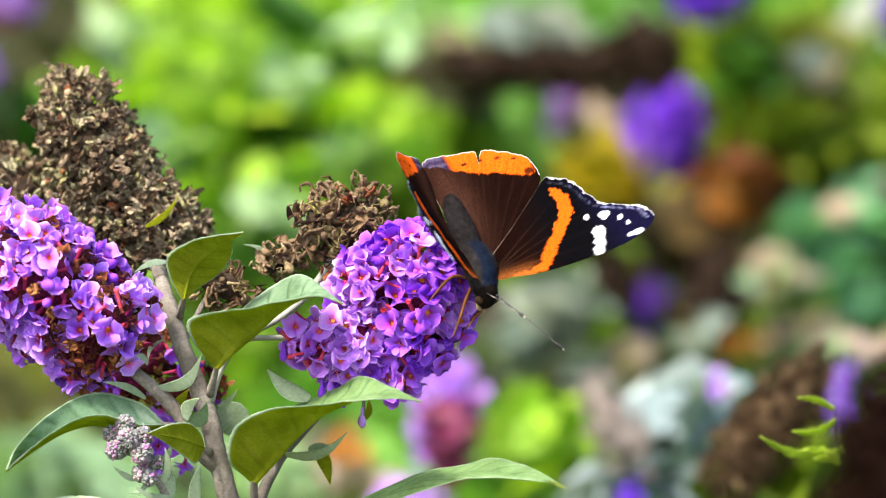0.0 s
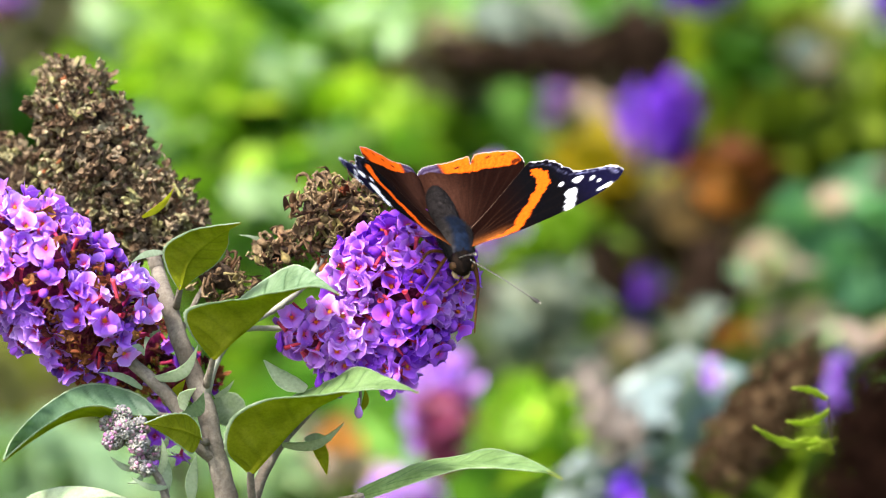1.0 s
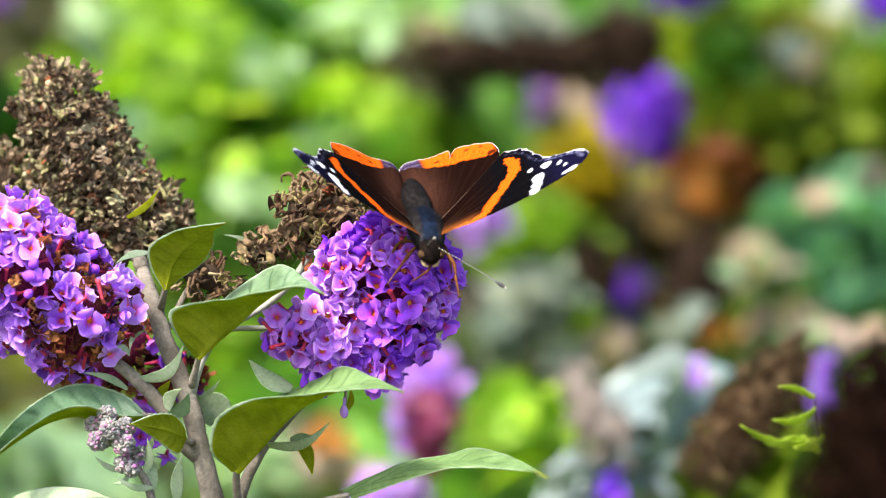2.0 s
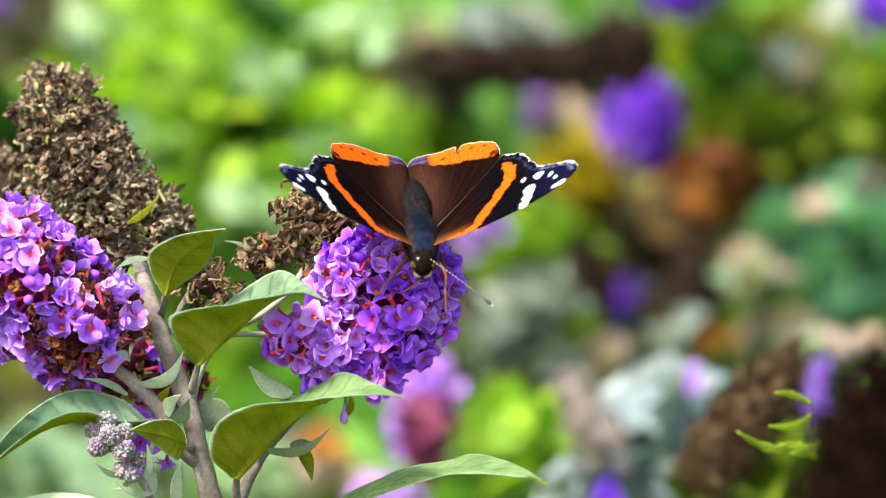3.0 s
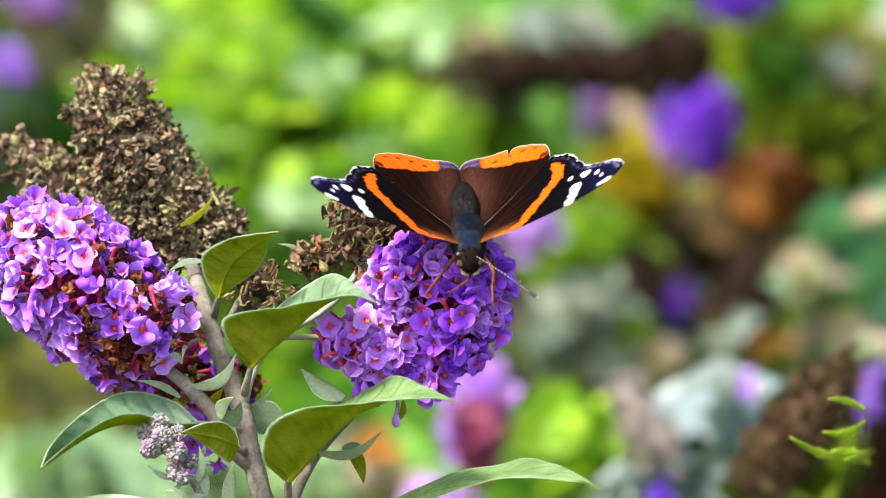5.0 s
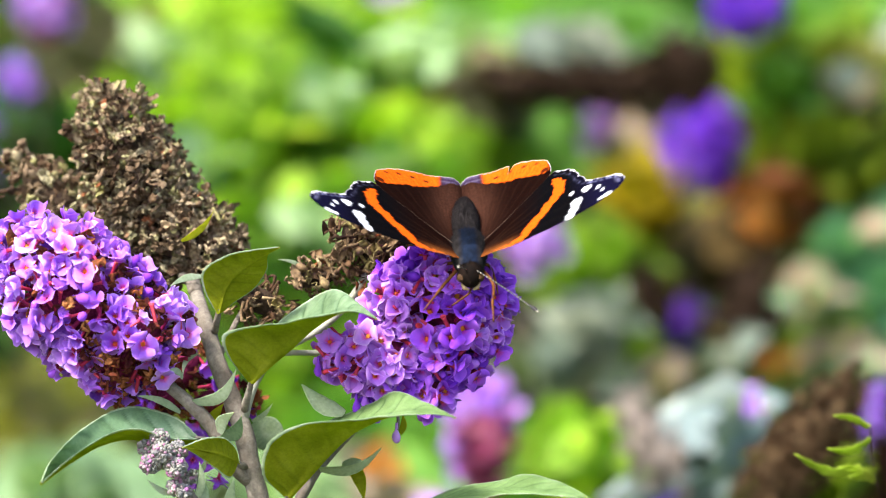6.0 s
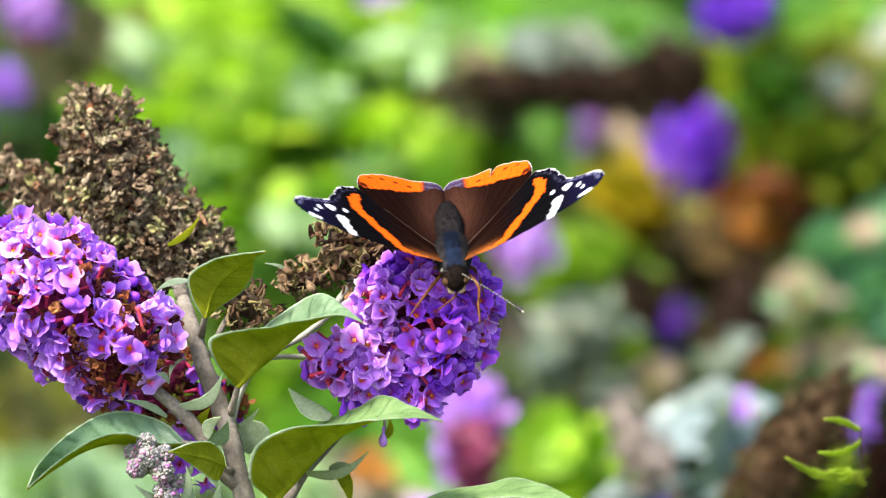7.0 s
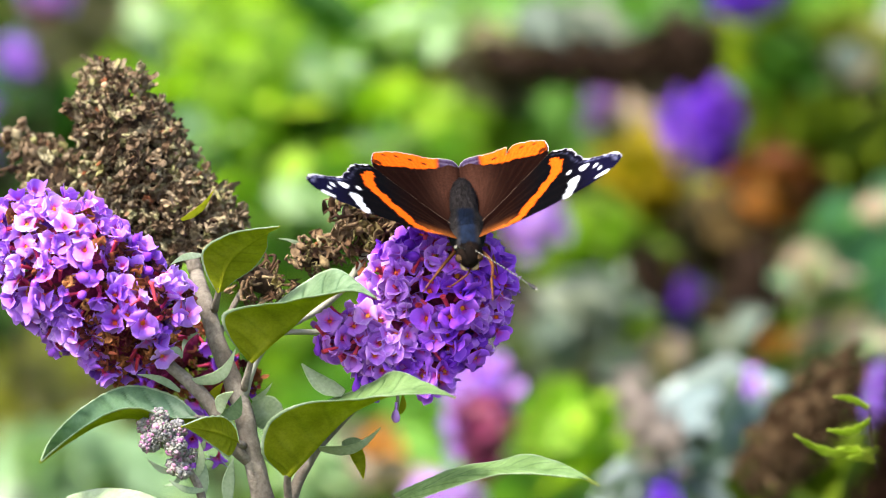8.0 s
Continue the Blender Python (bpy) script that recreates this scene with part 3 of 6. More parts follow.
big_leaf([(441, 852, 2), (404, 812, 8), (416, 757, 14), (470, 726, 19), (540, 717, 23), (600, 712, 27), (665, 706, 31), (715, 706, 33), (746, 711, 33)],
         [(452, 852, 4), (488, 812, 7), (522, 774, 10), (558, 740, 14), (592, 721, 19), (632, 706, 24), (680, 700, 29), (720, 703, 32), (746, 711, 33)],
         [(460, 850, 2), (468, 806, -2), (478, 765, -4), (510, 726, -3), (560, 702, 2), (605, 682, 8), (642, 666, 15), (702, 688, 26), (746, 711, 33)], n=144, top=LEAF_FRESH, quilt=0.45)
big_leaf([(379, 650, 4), (343, 606, 9), (333, 568, 13), (378, 553, 17), (440, 544, 20), (500, 532, 24), (560, 523, 28), (606, 537, 29)],
         [(384, 650, 5), (414, 620, 8), (450, 590, 10), (490, 553, 14), (524, 531, 19), (552, 522, 23), (582, 523, 27), (606, 537, 29)],
         [(388, 650, 4), (398, 608, -1), (408, 575, -3), (430, 545, -3), (478, 508, 2), (528, 486, 10), (572, 508, 21), (606, 537, 29)], n=144)
big_leaf([(322, 530, -1), (301, 492, 1), (296, 456, 4), (330, 430, 8), (382, 417, 12), (432, 410, 15)],
         [(325, 530, -1), (336, 486, 0), (358, 455, 3), (388, 434, 7), (412, 420, 11), (432, 410, 15)],
         [(329, 530, -1), (352, 510, -3), (390, 482, -2), (410, 450, 3), (411, 424, 9), (432, 410, 15)])
big_leaf([(288, 746, 6), (250, 714, 2), (190, 696, 2), (140, 702, 6), (82, 738, 14), (36, 784, 22), (12, 832, 28)],
         [(288, 753, 6), (236, 764, 5), (172, 749, 8), (115, 762, 12), (62, 794, 17), (27, 820, 22), (12, 832, 28)],
         [(288, 751, 7), (240, 751, 12), (180, 735, 17), (125, 747, 20), (68, 783, 24), (30, 812, 26), (12, 832, 28)], "glossy blue-green arching leaf", top=LEAF_BLUE)
big_leaf([(358, 797, 3), (346, 820, 7), (322, 806, 10), (295, 786, 14), (262, 766, 18)],
         [(360, 794, 3), (345, 786, 6), (324, 778, 10), (295, 772, 14), (262, 766, 18)],
         [(361, 790, 3), (355, 768, 4), (335, 750, 8), (300, 751, 14), (262, 766, 18)], n=60)
big_leaf([(655, 902, 6), (750, 868, 16), (812, 849, 22), (852, 844, 26), (920, 848, 30), (970, 854, 32), (1001, 864, 34)],
         [(648, 892, 6), (745, 852, 13), (815, 838, 18), (860, 837, 22), (920, 842, 28), (968, 850, 32), (1001, 864, 34)],
         [(636, 884, 6), (740, 838, 8), (820, 822, 10), (870, 811, 12), (920, 821, 20), (966, 840, 29), (1001, 864, 34)], "light green drooping leaf", n=144, top=LEAF_FRESH, quilt=0.45)
big_leaf([(110, 960, 8), (50, 919, 10), (60, 894, 12), (110, 880, 14), (170, 880, 14), (235, 902, 12)],
         [(115, 965, 8), (80, 931, 12), (90, 916, 14), (130, 904, 17), (190, 898, 17), (235, 902, 12)],
         [(125, 968, 8), (110, 941, 12), (130, 931, 15), (160, 924, 18), (200, 914, 18), (235, 902, 12)], "pale green leaf low on the bush", top=LEAF_PALE, under=LEAF_PALE)
for args in ((278, 688, 356, 628, 22, None, None, 0.22, 4, 14), (332, 752, 366, 712, 26, LEAF_TOP, LEAF_UNDER, 0.2, 4, 8), (548, 706, 474, 654, 30, LEAF_PALE, LEAF_PALE, -0.1, 1, 3, 1.2),
             (505, 805, 614, 768, 17, LEAF_PALE, LEAF_FELT, 0.16, -4, 2, 1.2), (556, 788, 584, 858, 24, LEAF_UNDER, LEAF_UNDER, -0.08, -14, -10),
             (545, 795, 592, 796, 14, LEAF_PALE, LEAF_FELT, -0.1, -8, -2, -1.2), (345, 905, 354, 822, 22, None, None, -0.05, 6, 10), (300, 890, 288, 806, 22, None, None, 0.05, 8, 10),
             (312, 738, 334, 690, 20, LEAF_UNDER, LEAF_UNDER, -0.1, -2, 0), (388, 722, 448, 772, 60, None, None, 0.0, -14, -16), (296, 464, 238, 482, 12, None, None, 0.1, -4, 4),
             (484, 456, 430, 433, 7, None, None, 0.1, -20, -16), (258, 705, 182, 676, 13, None, None, 0.08, 2, 6),
             (262, 645, 232, 632, 11, None, None, 0.25, 6, 9), (288, 600, 262, 640, 9, None, None, 0.2, 0, 4), (385, 720, 420, 690, 9, None, None, 0.1, -4, 2),
             (570, 660, 548, 648, 12, None, None, 0.25, -6, -2), (648, 742, 652, 706, 12, LEAF_UNDER, LEAF_UNDER, 0.1, 4, 4), (302, 880, 240, 862, 12, None, None, -0.12, 10, 14),
             (290, 812, 302, 786, 10, None, None, 0.15, 10, 12), (250, 850, 202, 826, 11, None, None, -0.1, 10, 14), (395, 602, 330, 580, 40, LEAF_UNDER, LEAF_UNDER, 0.0, -22, -24),
             (328, 742, 352, 706, 22, LEAF_PALE, LEAF_UNDER, -0.2, 6, 9), (262, 850, 232, 872, 9, None, None, -0.2, 10, 12), (285, 862, 292, 792, 14, LEAF_PALE, LEAF_PALE, 0.12, 9, 12), (258, 402, 314, 350, 12, LEAF_UNDER, LEAF_UNDER, 0.1, -9, -7)):
    part("leaflet", blade("leaflet", *args[:5], *args[5:7], *args[7:]), bush)

# floret shapes that all panicles share
OPENING = ((12, 50), (20, 66), (30, 84), (16, 78), (40, 100), (24, 60), (34, 112), (10, 70), (28, 92), (48, 128), (18, 56), (36, 74))
FLORETS_REST = [corolla_mesh("floret_behind", 30 + k, 0.9, *OPENING[2 * k], (PETAL_REST, TUBE, THROAT)) for k in range(4)]
FLORETS = [corolla_mesh("floret", 10 + k, 0.88 + 0.07 * (k % 3), *OPENING[k], (PETAL, TUBE, THROAT)) for k in range(12)]
FLORETS_DEEP = [corolla_mesh("floret", 240 + k, 0.88 + 0.07 * (k % 3), *OPENING[k], (PETAL_DEEP, TUBE, THROAT)) for k in range(12)]
FLORETS_LIT = [corolla_mesh("floret", 340 + k, 0.88 + 0.07 * (k % 3), *OPENING[k], (PETAL_LIT, TUBE, THROAT)) for k in range(12)]
BUDS = [bud_mesh("flower_bud", 60 + k, 0.8 + 0.08 * k, (PETAL_DEEP, PETAL_DEEP if k else TUBE)) for k in range(4)]
def bare_tube(name, seed):
    """A flower tube that has lost its lobes, flared and torn at the mouth."""
    rnd = random.Random(seed)
    v, f = [], []
    for z, w in ((-3.2, 0.26), (-1.5, 0.34), (0.2, 0.40), (0.8, 0.50), (0.6, 0.36), (-0.6, 0.24)):
        for j in range(8):
            a = 2 * math.pi * j / 8
            k = 1 + rnd.uniform(-0.12, 0.12)
            v.append(Vector((math.cos(a) * w * k, math.sin(a) * w * k, z + (rnd.uniform(-0.2, 0.2) if z > 0.5 else 0))) * MM)
    for i in range(5):
        for j in range(8):
            f.append((i * 8 + j, i * 8 + (j + 1) % 8, (i + 1) * 8 + (j + 1) % 8, (i + 1) * 8 + j))
    return mesh_of(name, v, f, (TUBE_BARE,))


TUBES = [bare_tube("flower_tube", 70 + k) for k in range(4)]
RUSTY = [floret_mesh("withered_floret", 80 + k, 0.78, 0.7, (WITHERED, WITHERED, WITHERED), 0.25, True) for k in range(4)]
HUSKS = ([floret_mesh("husk", 100 + k, 0.50 + 0.06 * (k % 4), 0.5, (HUSK, HUSK, HUSK), 0.2, True) for k in range(5)] + [crumpled(bud_mesh("husk", 110 + k, 0.45 + 0.06 * k, (HUSK, HUSK)), k, 0.5) for k in range(4)]
         + [curl_mesh("husk", 115 + k, (HUSK,)) for k in range(2)])
TUFTED = ([crumpled(floret_mesh("husk", 200 + k, 0.46 + 0.05 * (k % 4), 0.2 + 0.15 * (k % 4), (HUSK, HUSK, HUSK), 0.3, True), k, 0.45) for k in range(8)]
          + [crumpled(bud_mesh("husk", 220 + k, 0.42 + 0.05 * k, (HUSK, HUSK)), k, 0.5) for k in range(3)] + [crumpled(curl_mesh("husk", 215, (HUSK,)), 5, 0.3)])
HOOKS = [curl_mesh("husk", 130 + k, (HUSK_DARK,)) for k in range(8)] + [floret_mesh("husk", 150 + k, 0.66, 0.5, (HUSK_DARK, HUSK_DARK, HUSK_DARK), 0.15, True) for k in range(3)] + [bud_mesh("husk", 160, 0.6, (HUSK_DARK, HUSK_DARK))]


def panicle(name, lumps, gap, seed, shapes, label, rusty=None, parent=bush, rough=2.9, cap=297, swell=0.6, other=None, bare=None):
    """Flower head: a tangle of stalks carrying florets; those on the viewer's half are parts, the rest one joined part."""
    rnd = random.Random(seed)
    head = part(name, lumpy_core(name, lumps, swell, CORE), parent, label)
    centre = sum((l[0].translation for l in lumps), Vector()) / len(lumps)
    places = scatter(lumps, gap, seed, rough, 0.7)
    places.sort(key=lambda q: q[0].y - 0.5 * (q[0].z - centre.z))
    rest = []
    for k, (p, way) in enumerate(places):
        way = (way + Vector((0, -0.12, 0.15))).normalized()
        m = turned(p, way, rnd, rnd.uniform(0.86, 1.14))
        if k < cap:
            bank, nm = (FLORETS_LIT if other and rnd.random() < other(p) else shapes), "floret"
            if rusty and rnd.random() < rusty(p):
                bank, nm = (RUSTY, "withered_floret") if rnd.random() < 0.86 else (TUBES, "flower_tube")
            elif bare and rnd.random() < bare(p):
                bank, nm = TUBES, "flower_tube"
            elif rnd.random() < 0.07:
                bank, nm = BUDS, "flower_bud"
            part(nm, bank[rnd.randrange(len(bank))], head, m=m)
        else:
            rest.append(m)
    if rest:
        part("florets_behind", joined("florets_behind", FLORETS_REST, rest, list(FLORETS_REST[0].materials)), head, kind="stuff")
    return head


def seed_head(name, lumps, gap, seed, label, parent=bush, rough=1.5, cap=295, scale=1.0, shapes=None, tuft=0.0):
    rnd = random.Random(seed)
    head = part(name, lumpy_core(name, lumps, 0.7, HUSK_GAP_SHADE), parent, label)
    places = scatter(lumps, gap, seed, rough, 0.6, 1.1)
    places.sort(key=lambda q: q[0].y)
    rest = []
    for k, (p, way) in enumerate(places):
        bunch = noise.noise(p * 330) + 0.3 * noise.noise(p * 800)
        p = p + way * tuft * MM * bunch
        m = turned(p, (way + Vector((rnd.gauss(0, .35), rnd.gauss(0, .35), rnd.gauss(0, .35)))).normalized(), rnd, rnd.uniform(0.7, 1.3) * scale * 1.15)
        if k < cap:
            part("husk", (shapes or HUSKS)[rnd.randrange(len(shapes or HUSKS))], head, m=m)
        else:
            rest.append(m)
    if rest:
        part("husks_behind", joined("husks_behind", shapes or HUSKS, rest, (HUSK_MASS, HUSK_MASS, HUSK_MASS)), head, kind="stuff")
    return head


# places where paler florets paint the light on the left of the right panicle
lit_spot, lit_tip, far_tip, bare_spot = P(640, 480, 12), P(590, 605, 10), P(530, 600, 8), P(680, 484, 12)
PANICLE_R = [lump(732, 510, -3, 724, 400, -9, 99, 101, 98), lump(652, 506, 2, 576, 494, 2, 46, 46, 54), lump(570, 606, 3, 500, 614, 5, 58, 34, 44),
             lump(632, 612, 2, 600, 690, 2, 62, 46, 50), lump(733, 590, -2, 727, 680, -2, 66, 56, 60), lump(700, 660, 0, 708, 735, 0, 36, 30, 40)]
panicle("flower_panicle", PANICLE_R, 1.95 * MM, 5, FLORETS_DEEP, "plump violet panicle with crimson tubes and orange throats",
        bare=lambda p: 0.85 * math.exp(-((p - bare_spot).length / 0.0034) ** 4) + 0.02, other=lambda p: 0.95 if (p - lit_spot).length < 0.0085 or (p - lit_tip).length < 0.0085 or (p - far_tip).length < 0.0075 else 0.08)
PANICLE_L = [lump(72, 502, 2, -38, 395, 0, 170, 98, 106, 0.05), lump(166, 562, 4, 238, 602, 4, 100, 86, 86), lump(142, 626, 2, 190, 690, 0, 58, 50, 52)]
# lit_side: upper left, brightened by paler florets; the rust is withering
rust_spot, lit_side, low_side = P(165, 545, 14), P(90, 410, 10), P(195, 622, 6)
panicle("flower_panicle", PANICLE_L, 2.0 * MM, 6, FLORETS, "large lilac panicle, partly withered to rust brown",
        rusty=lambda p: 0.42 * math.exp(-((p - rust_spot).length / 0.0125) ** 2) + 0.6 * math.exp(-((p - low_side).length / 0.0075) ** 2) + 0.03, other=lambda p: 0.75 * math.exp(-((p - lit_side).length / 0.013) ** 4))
panicle("flower_panicle", [lump(232, 676, -34, 330, 700, -36, 70, 38), lump(268, 628, -34, 290, 560, -36, 62, 34), lump(325, 688, -36, 400, 690, -36, 80, 42)], 2.5 * MM, 7, FLORETS_DEEP, "half-hidden violet panicle in the shade, partly withered", rough=2.5, cap=160, rusty=lambda p: 0.78)
panicle("flower_panicle", [lump(280, 790, -26, 310, 830, -26, 50, 36)], 3.2 * MM, 8, FLORETS_DEEP, "small violet panicle behind the stem", cap=40)
seed_head("seed_head", [lump(178, 288, -44, 105, 140, -46, 172, 93, 88, 0.14), lump(256, 392, -42, 326, 420, -41, 102, 74)], 0.92 * MM, 11, "tall conical brown dried seed head", rough=0.8, shapes=TUFTED, tuft=3.4)
seed_head("seed_head", [lump(30, 330, -54, -40, 250, -56, 127, 64, 60, 0.3)], 1.7 * MM, 12, "dark brown dried seed head", cap=150)
seed_head("seed_head", [lump(622, 400, -20, 668, 335, -22, 80, 58, 56, 0.2), lump(568, 392, -19, 560, 340, -19, 48, 38), lump(500, 465, -19, 450, 480, -19, 58, 26)], 1.45 * MM, 13,
          "bent brown dried seed head with curled husks", rough=2.4, scale=1.1, shapes=HOOKS)
seed_head("seed_head", [lump(395, 508, -20, 440, 530, -22, 62, 34)], 1.7 * MM, 14, "small dark grey-brown dried seed head", cap=90, shapes=HOOKS)
# young flower buds low on the bush
TIGHT = [crumpled(bud_mesh("bud", 140 + k, 0.27 + 0.04 * k, (BUD, LEAF_FELT)), k, 0.22) for k in range(4)]
CLUMPS = [lump(220, 753, 12, 216, 730, 14, 14, 13), lump(201, 769, 11, 180, 760, 14, 14, 12), lump(228, 776, 15, 228, 760, 22, 15, 14), lump(250, 774, 12, 264, 758, 14, 15, 13), lump(206, 797, 13, 192, 800, 16, 15, 13),
          lump(250, 803, 14, 258, 798, 20, 16, 15), lump(250, 838, 12, 238, 832, 16, 13, 11), lump(277, 820, 10, 284, 808, 12, 11, 8), lump(264, 846, 13, 262, 844, 20, 11, 10)]
bud_cluster = part("bud_cluster", lumpy_core("bud_cluster", [lump(228, 780, 9, 226, 750, 9, 34, 18), lump(258, 832, 9, 250, 850, 9, 22, 11)], 0.85, LEAF_FELT), bush, "tight cluster of grey-pink flower buds")
rb = random.Random(9)
for k, clump in enumerate(CLUMPS):
    tight = [turned(p, way, rb, rb.uniform(0.75, 1.1)) for p, way in scatter([clump], 0.34 * MM, 21 + k, 0.25, 0.25)]
    part("bud_clump", joined("bud_clump", TIGHT, tight, (BUD, LEAF_FELT)), bud_cluster, m=Matrix.Identity(4), kind="stuff")
stem("stalk", [P(310, 960, 6), P(300, 900, 8), P(285, 860, 9), P(250, 815, 11)], [9, 8, 7, 5], 12)
# a bud or two hanging below the right panicle
for u, v in ((641, 742), (570, 690), (585, 682), (502, 625), (518, 618)):
    dn = (P(u, v + 30) - P(u, v)).normalized()
    head_r = [o for o in bush.children if o.name.startswith("flower_panicle")][0]
    part("flower_bud", BUDS[2], head_r, m=turned(P(u, v, 4), dn, rb, 0.85))
stem("stalk", [P(640, 690, 2), P(644, 715, 3), P(642, 735, 4)], [3, 3, 3], 8, 8)
# ---- the butterfly ----
CREAM, nt, b = material("cream_hair", 0.7, 0.2)
nt.links.new(ramp(nt, noise_of(nt, 900, 3), [(0.3, (0.24, 0.14, 0.065)), (0.7, (0.52, 0.39, 0.23))]), b.inputs["Base Color"])
WING, nt, b = material("wing_scales", 0.9, 0.008)
att = nt.nodes.new("ShaderNodeVertexColor")
att.layer_name = "tint"
nt.links.new(mixed(nt, att.outputs[0], ramp(nt, noise_of(nt, 2600, 3), [(0.3, (0.72, 0.72, 0.72)), (0.7, (1.25, 1.22, 1.2))])), b.inputs["Base Color"])
bumped(nt, b, noise_of(nt, 1800, 3), 0.25, 0.0002)
FUR, nt, b = material("body_fur", 0.85, 0.05)
nt.links.new(ramp(nt, noise_of(nt, 900, 4), [(0.3, (0.008, 0.0065, 0.006)), (0.6, (0.019, 0.016, 0.0155)), (0.85, (0.048, 0.041, 0.04))]), b.inputs["Base Color"])
bumped(nt, b, noise_of(nt, 3000, 3), 0.8, 0.0004)
FUR_BLUE, nt, b = material("thorax_fur_blue_grey", 0.8, 0.06)
blue = ramp(nt, noise_of(nt, 900, 4), [(0.3, (0.0035, 0.005, 0.009)), (0.6, (0.006, 0.012, 0.028)), (0.85, (0.02, 0.02, 0.024))])
flank = ramp(nt, noise_of(nt, 800, 4), [(0.3, (0.009, 0.008, 0.0075)), (0.6, (0.022, 0.019, 0.0175)), (0.85, (0.06, 0.05, 0.046))])
tco, xyz, mab, mx = (nt.nodes.new(k) for k in ("ShaderNodeTexCoord", "ShaderNodeSeparateXYZ", "ShaderNodeMath", "ShaderNodeMix"))
nt.links.new(tco.outputs["Object"], xyz.inputs[0])
nt.links.new(xyz.outputs[0], mab.inputs[0])
mab.operation = "ABSOLUTE"
side_of = nt.nodes.new("ShaderNodeMapRange")
side_of.inputs["From Min"].default_value, side_of.inputs["From Max"].default_value = 0.0011, 0.0019
nt.links.new(mab.outputs[0], side_of.inputs["Value"])
mx.data_type = "RGBA"
nt.links.new(side_of.outputs["Result"], mx.inputs["Factor"])
nt.links.new(blue, mx.inputs[6])
nt.links.new(flank, mx.inputs[7])
nt.links.new(mx.outputs[2], b.inputs["Base Color"])
HAIR_BROWN, nt, b = material("rusty_hair", 0.8, 0.06)
nt.links.new(ramp(nt, noise_of(nt, 700, 3), [(0.3, (0.0025, 0.0018, 0.0015)), (0.7, (0.011, 0.006, 0.0036))]), b.inputs["Base Color"])
EYE, nt, b = material("compound_eye", 0.6, 0.1)
nt.links.new(ramp(nt, noise_of(nt, 1500, 2), [(0.3, (0.028, 0.014, 0.006)), (0.7, (0.085, 0.044, 0.017))]), b.inputs["Base Color"])
LEG, nt, b = material("leg_ochre", 0.6, 0.08)
nt.links.new(ramp(nt, noise_of(nt, 900, 3), [(0.3, (0.055, 0.017, 0.005)), (0.7, (0.17, 0.060, 0.016))]), b.inputs["Base Color"])
FEELER, nt, b = material("feeler_banded", 0.5, 0.3)
wv = nt.nodes.new("ShaderNodeTexWave")
wv.inputs["Scale"].default_value = 620
tc = nt.nodes.new("ShaderNodeTexCoord")
nt.links.new(tc.outputs["Object"], wv.inputs["Vector"])
nt.links.new(ramp(nt, wv.outputs["Fac"], [(0.5, (0.015, 0.014, 0.012)), (0.8, (0.22, 0.20, 0.16))]), b.inputs["Base Color"])
CLUB, nt, b = material("feeler_club_black", 0.5, 0.3)
nt.links.new(ramp(nt, noise_of(nt, 900, 2), [(0.3, (0.012, 0.012, 0.012)), (0.8, (0.06, 0.05, 0.04))]), b.inputs["Base Color"])

PALE_TIP, nt, b = material("feeler_tip_cream", 0.6, 0.2)
nt.links.new(ramp(nt, noise_of(nt, 900, 2), [(0.3, (0.42, 0.38, 0.28)), (0.7, (0.60, 0.56, 0.45))]), b.inputs["Base Color"])

# outlines in millimetres: sideways from the root, and back along the body
FORE = [(0, 1.5), (-0.4, -2.2), (3.4, -3.9), (6.5, -5.1), (10, -6.1), (14.5, -6.9), (18.5, -7.6), (22.2, -7.9), (25.7, -7.7), (28.6, -7.0), (30.1, -5.6), (30.1, -4.0), (29.0, -2.1),
        (27.2, -1.0), (25.2, 0.7), (23.3, 2.4), (22.1, 5.3), (20.8, 9.2), (18.7, 11.3), (16.8, 12.4), (13, 10), (7, 6)]
HIND = [(0, 0), (5, 3.5), (11, 8), (15.6, 12.2), (16.5, 14.9), (15.9, 18.5), (13.4, 21.2), (10.3, 23.8), (8.2, 24.7), (5.6, 25.8), (3, 26.4), (0.7, 26.8), (-0.3, 27.0), (-1.6, 26.6), (-2.2, 24), (-2.4, 15), (-1.4, 7)]
BAND = [(16.8, 8.9, 0.8), (17.3, 6.6, 1.25), (17.0, 4.2, 1.3), (15.4, 2.2, 1.1), (13.6, 0.5, 1.1), (11.6, -1.3, 1.1), (10.0, -3.1, 1.1), (8.6, -4.3, 0.95), (6.4, -4.5, 0.6), (3.0, -3.5, 0.4)]
WHITE_BAR = [(20.2, -3.0, 1.05), (19.3, -5.2, 0.95), (18.0, -7.2, 0.7)]
COSTAL_SPOT = [(24.6, -6.6, 0.4), (26.6, -7.0, 0.5)]
SPOTS = [(22.5, -0.5, 0.92), (19.5, 0.8, 0.44), (24.7, -2.4, 0.44), (25.4, -4.4, 0.3)]
RIM_INNER = [(-3, 26.6), (0.5, 24.4), (2.5, 22.8), (5, 21.2), (8, 19.2), (11, 17.2), (13.5, 15.3), (17, 14.2)]


def smooth_ring(points, n):
    p = [Vector((x, y, 0)) for x, y in points]
    k = len(p)
    out = []
    for i in range(n):
        x = i / n * k
        j = int(x)
        f = x - j
        a, b, c, d = p[(j - 1) % k], p[j % k], p[(j + 1) % k], p[(j + 2) % k]
        out.append(0.5 * (2 * b + (c - a) * f + (2 * a - 5 * b + 4 * c - d) * f * f + (3 * b - a - 3 * c + d) * f ** 3))
    return out


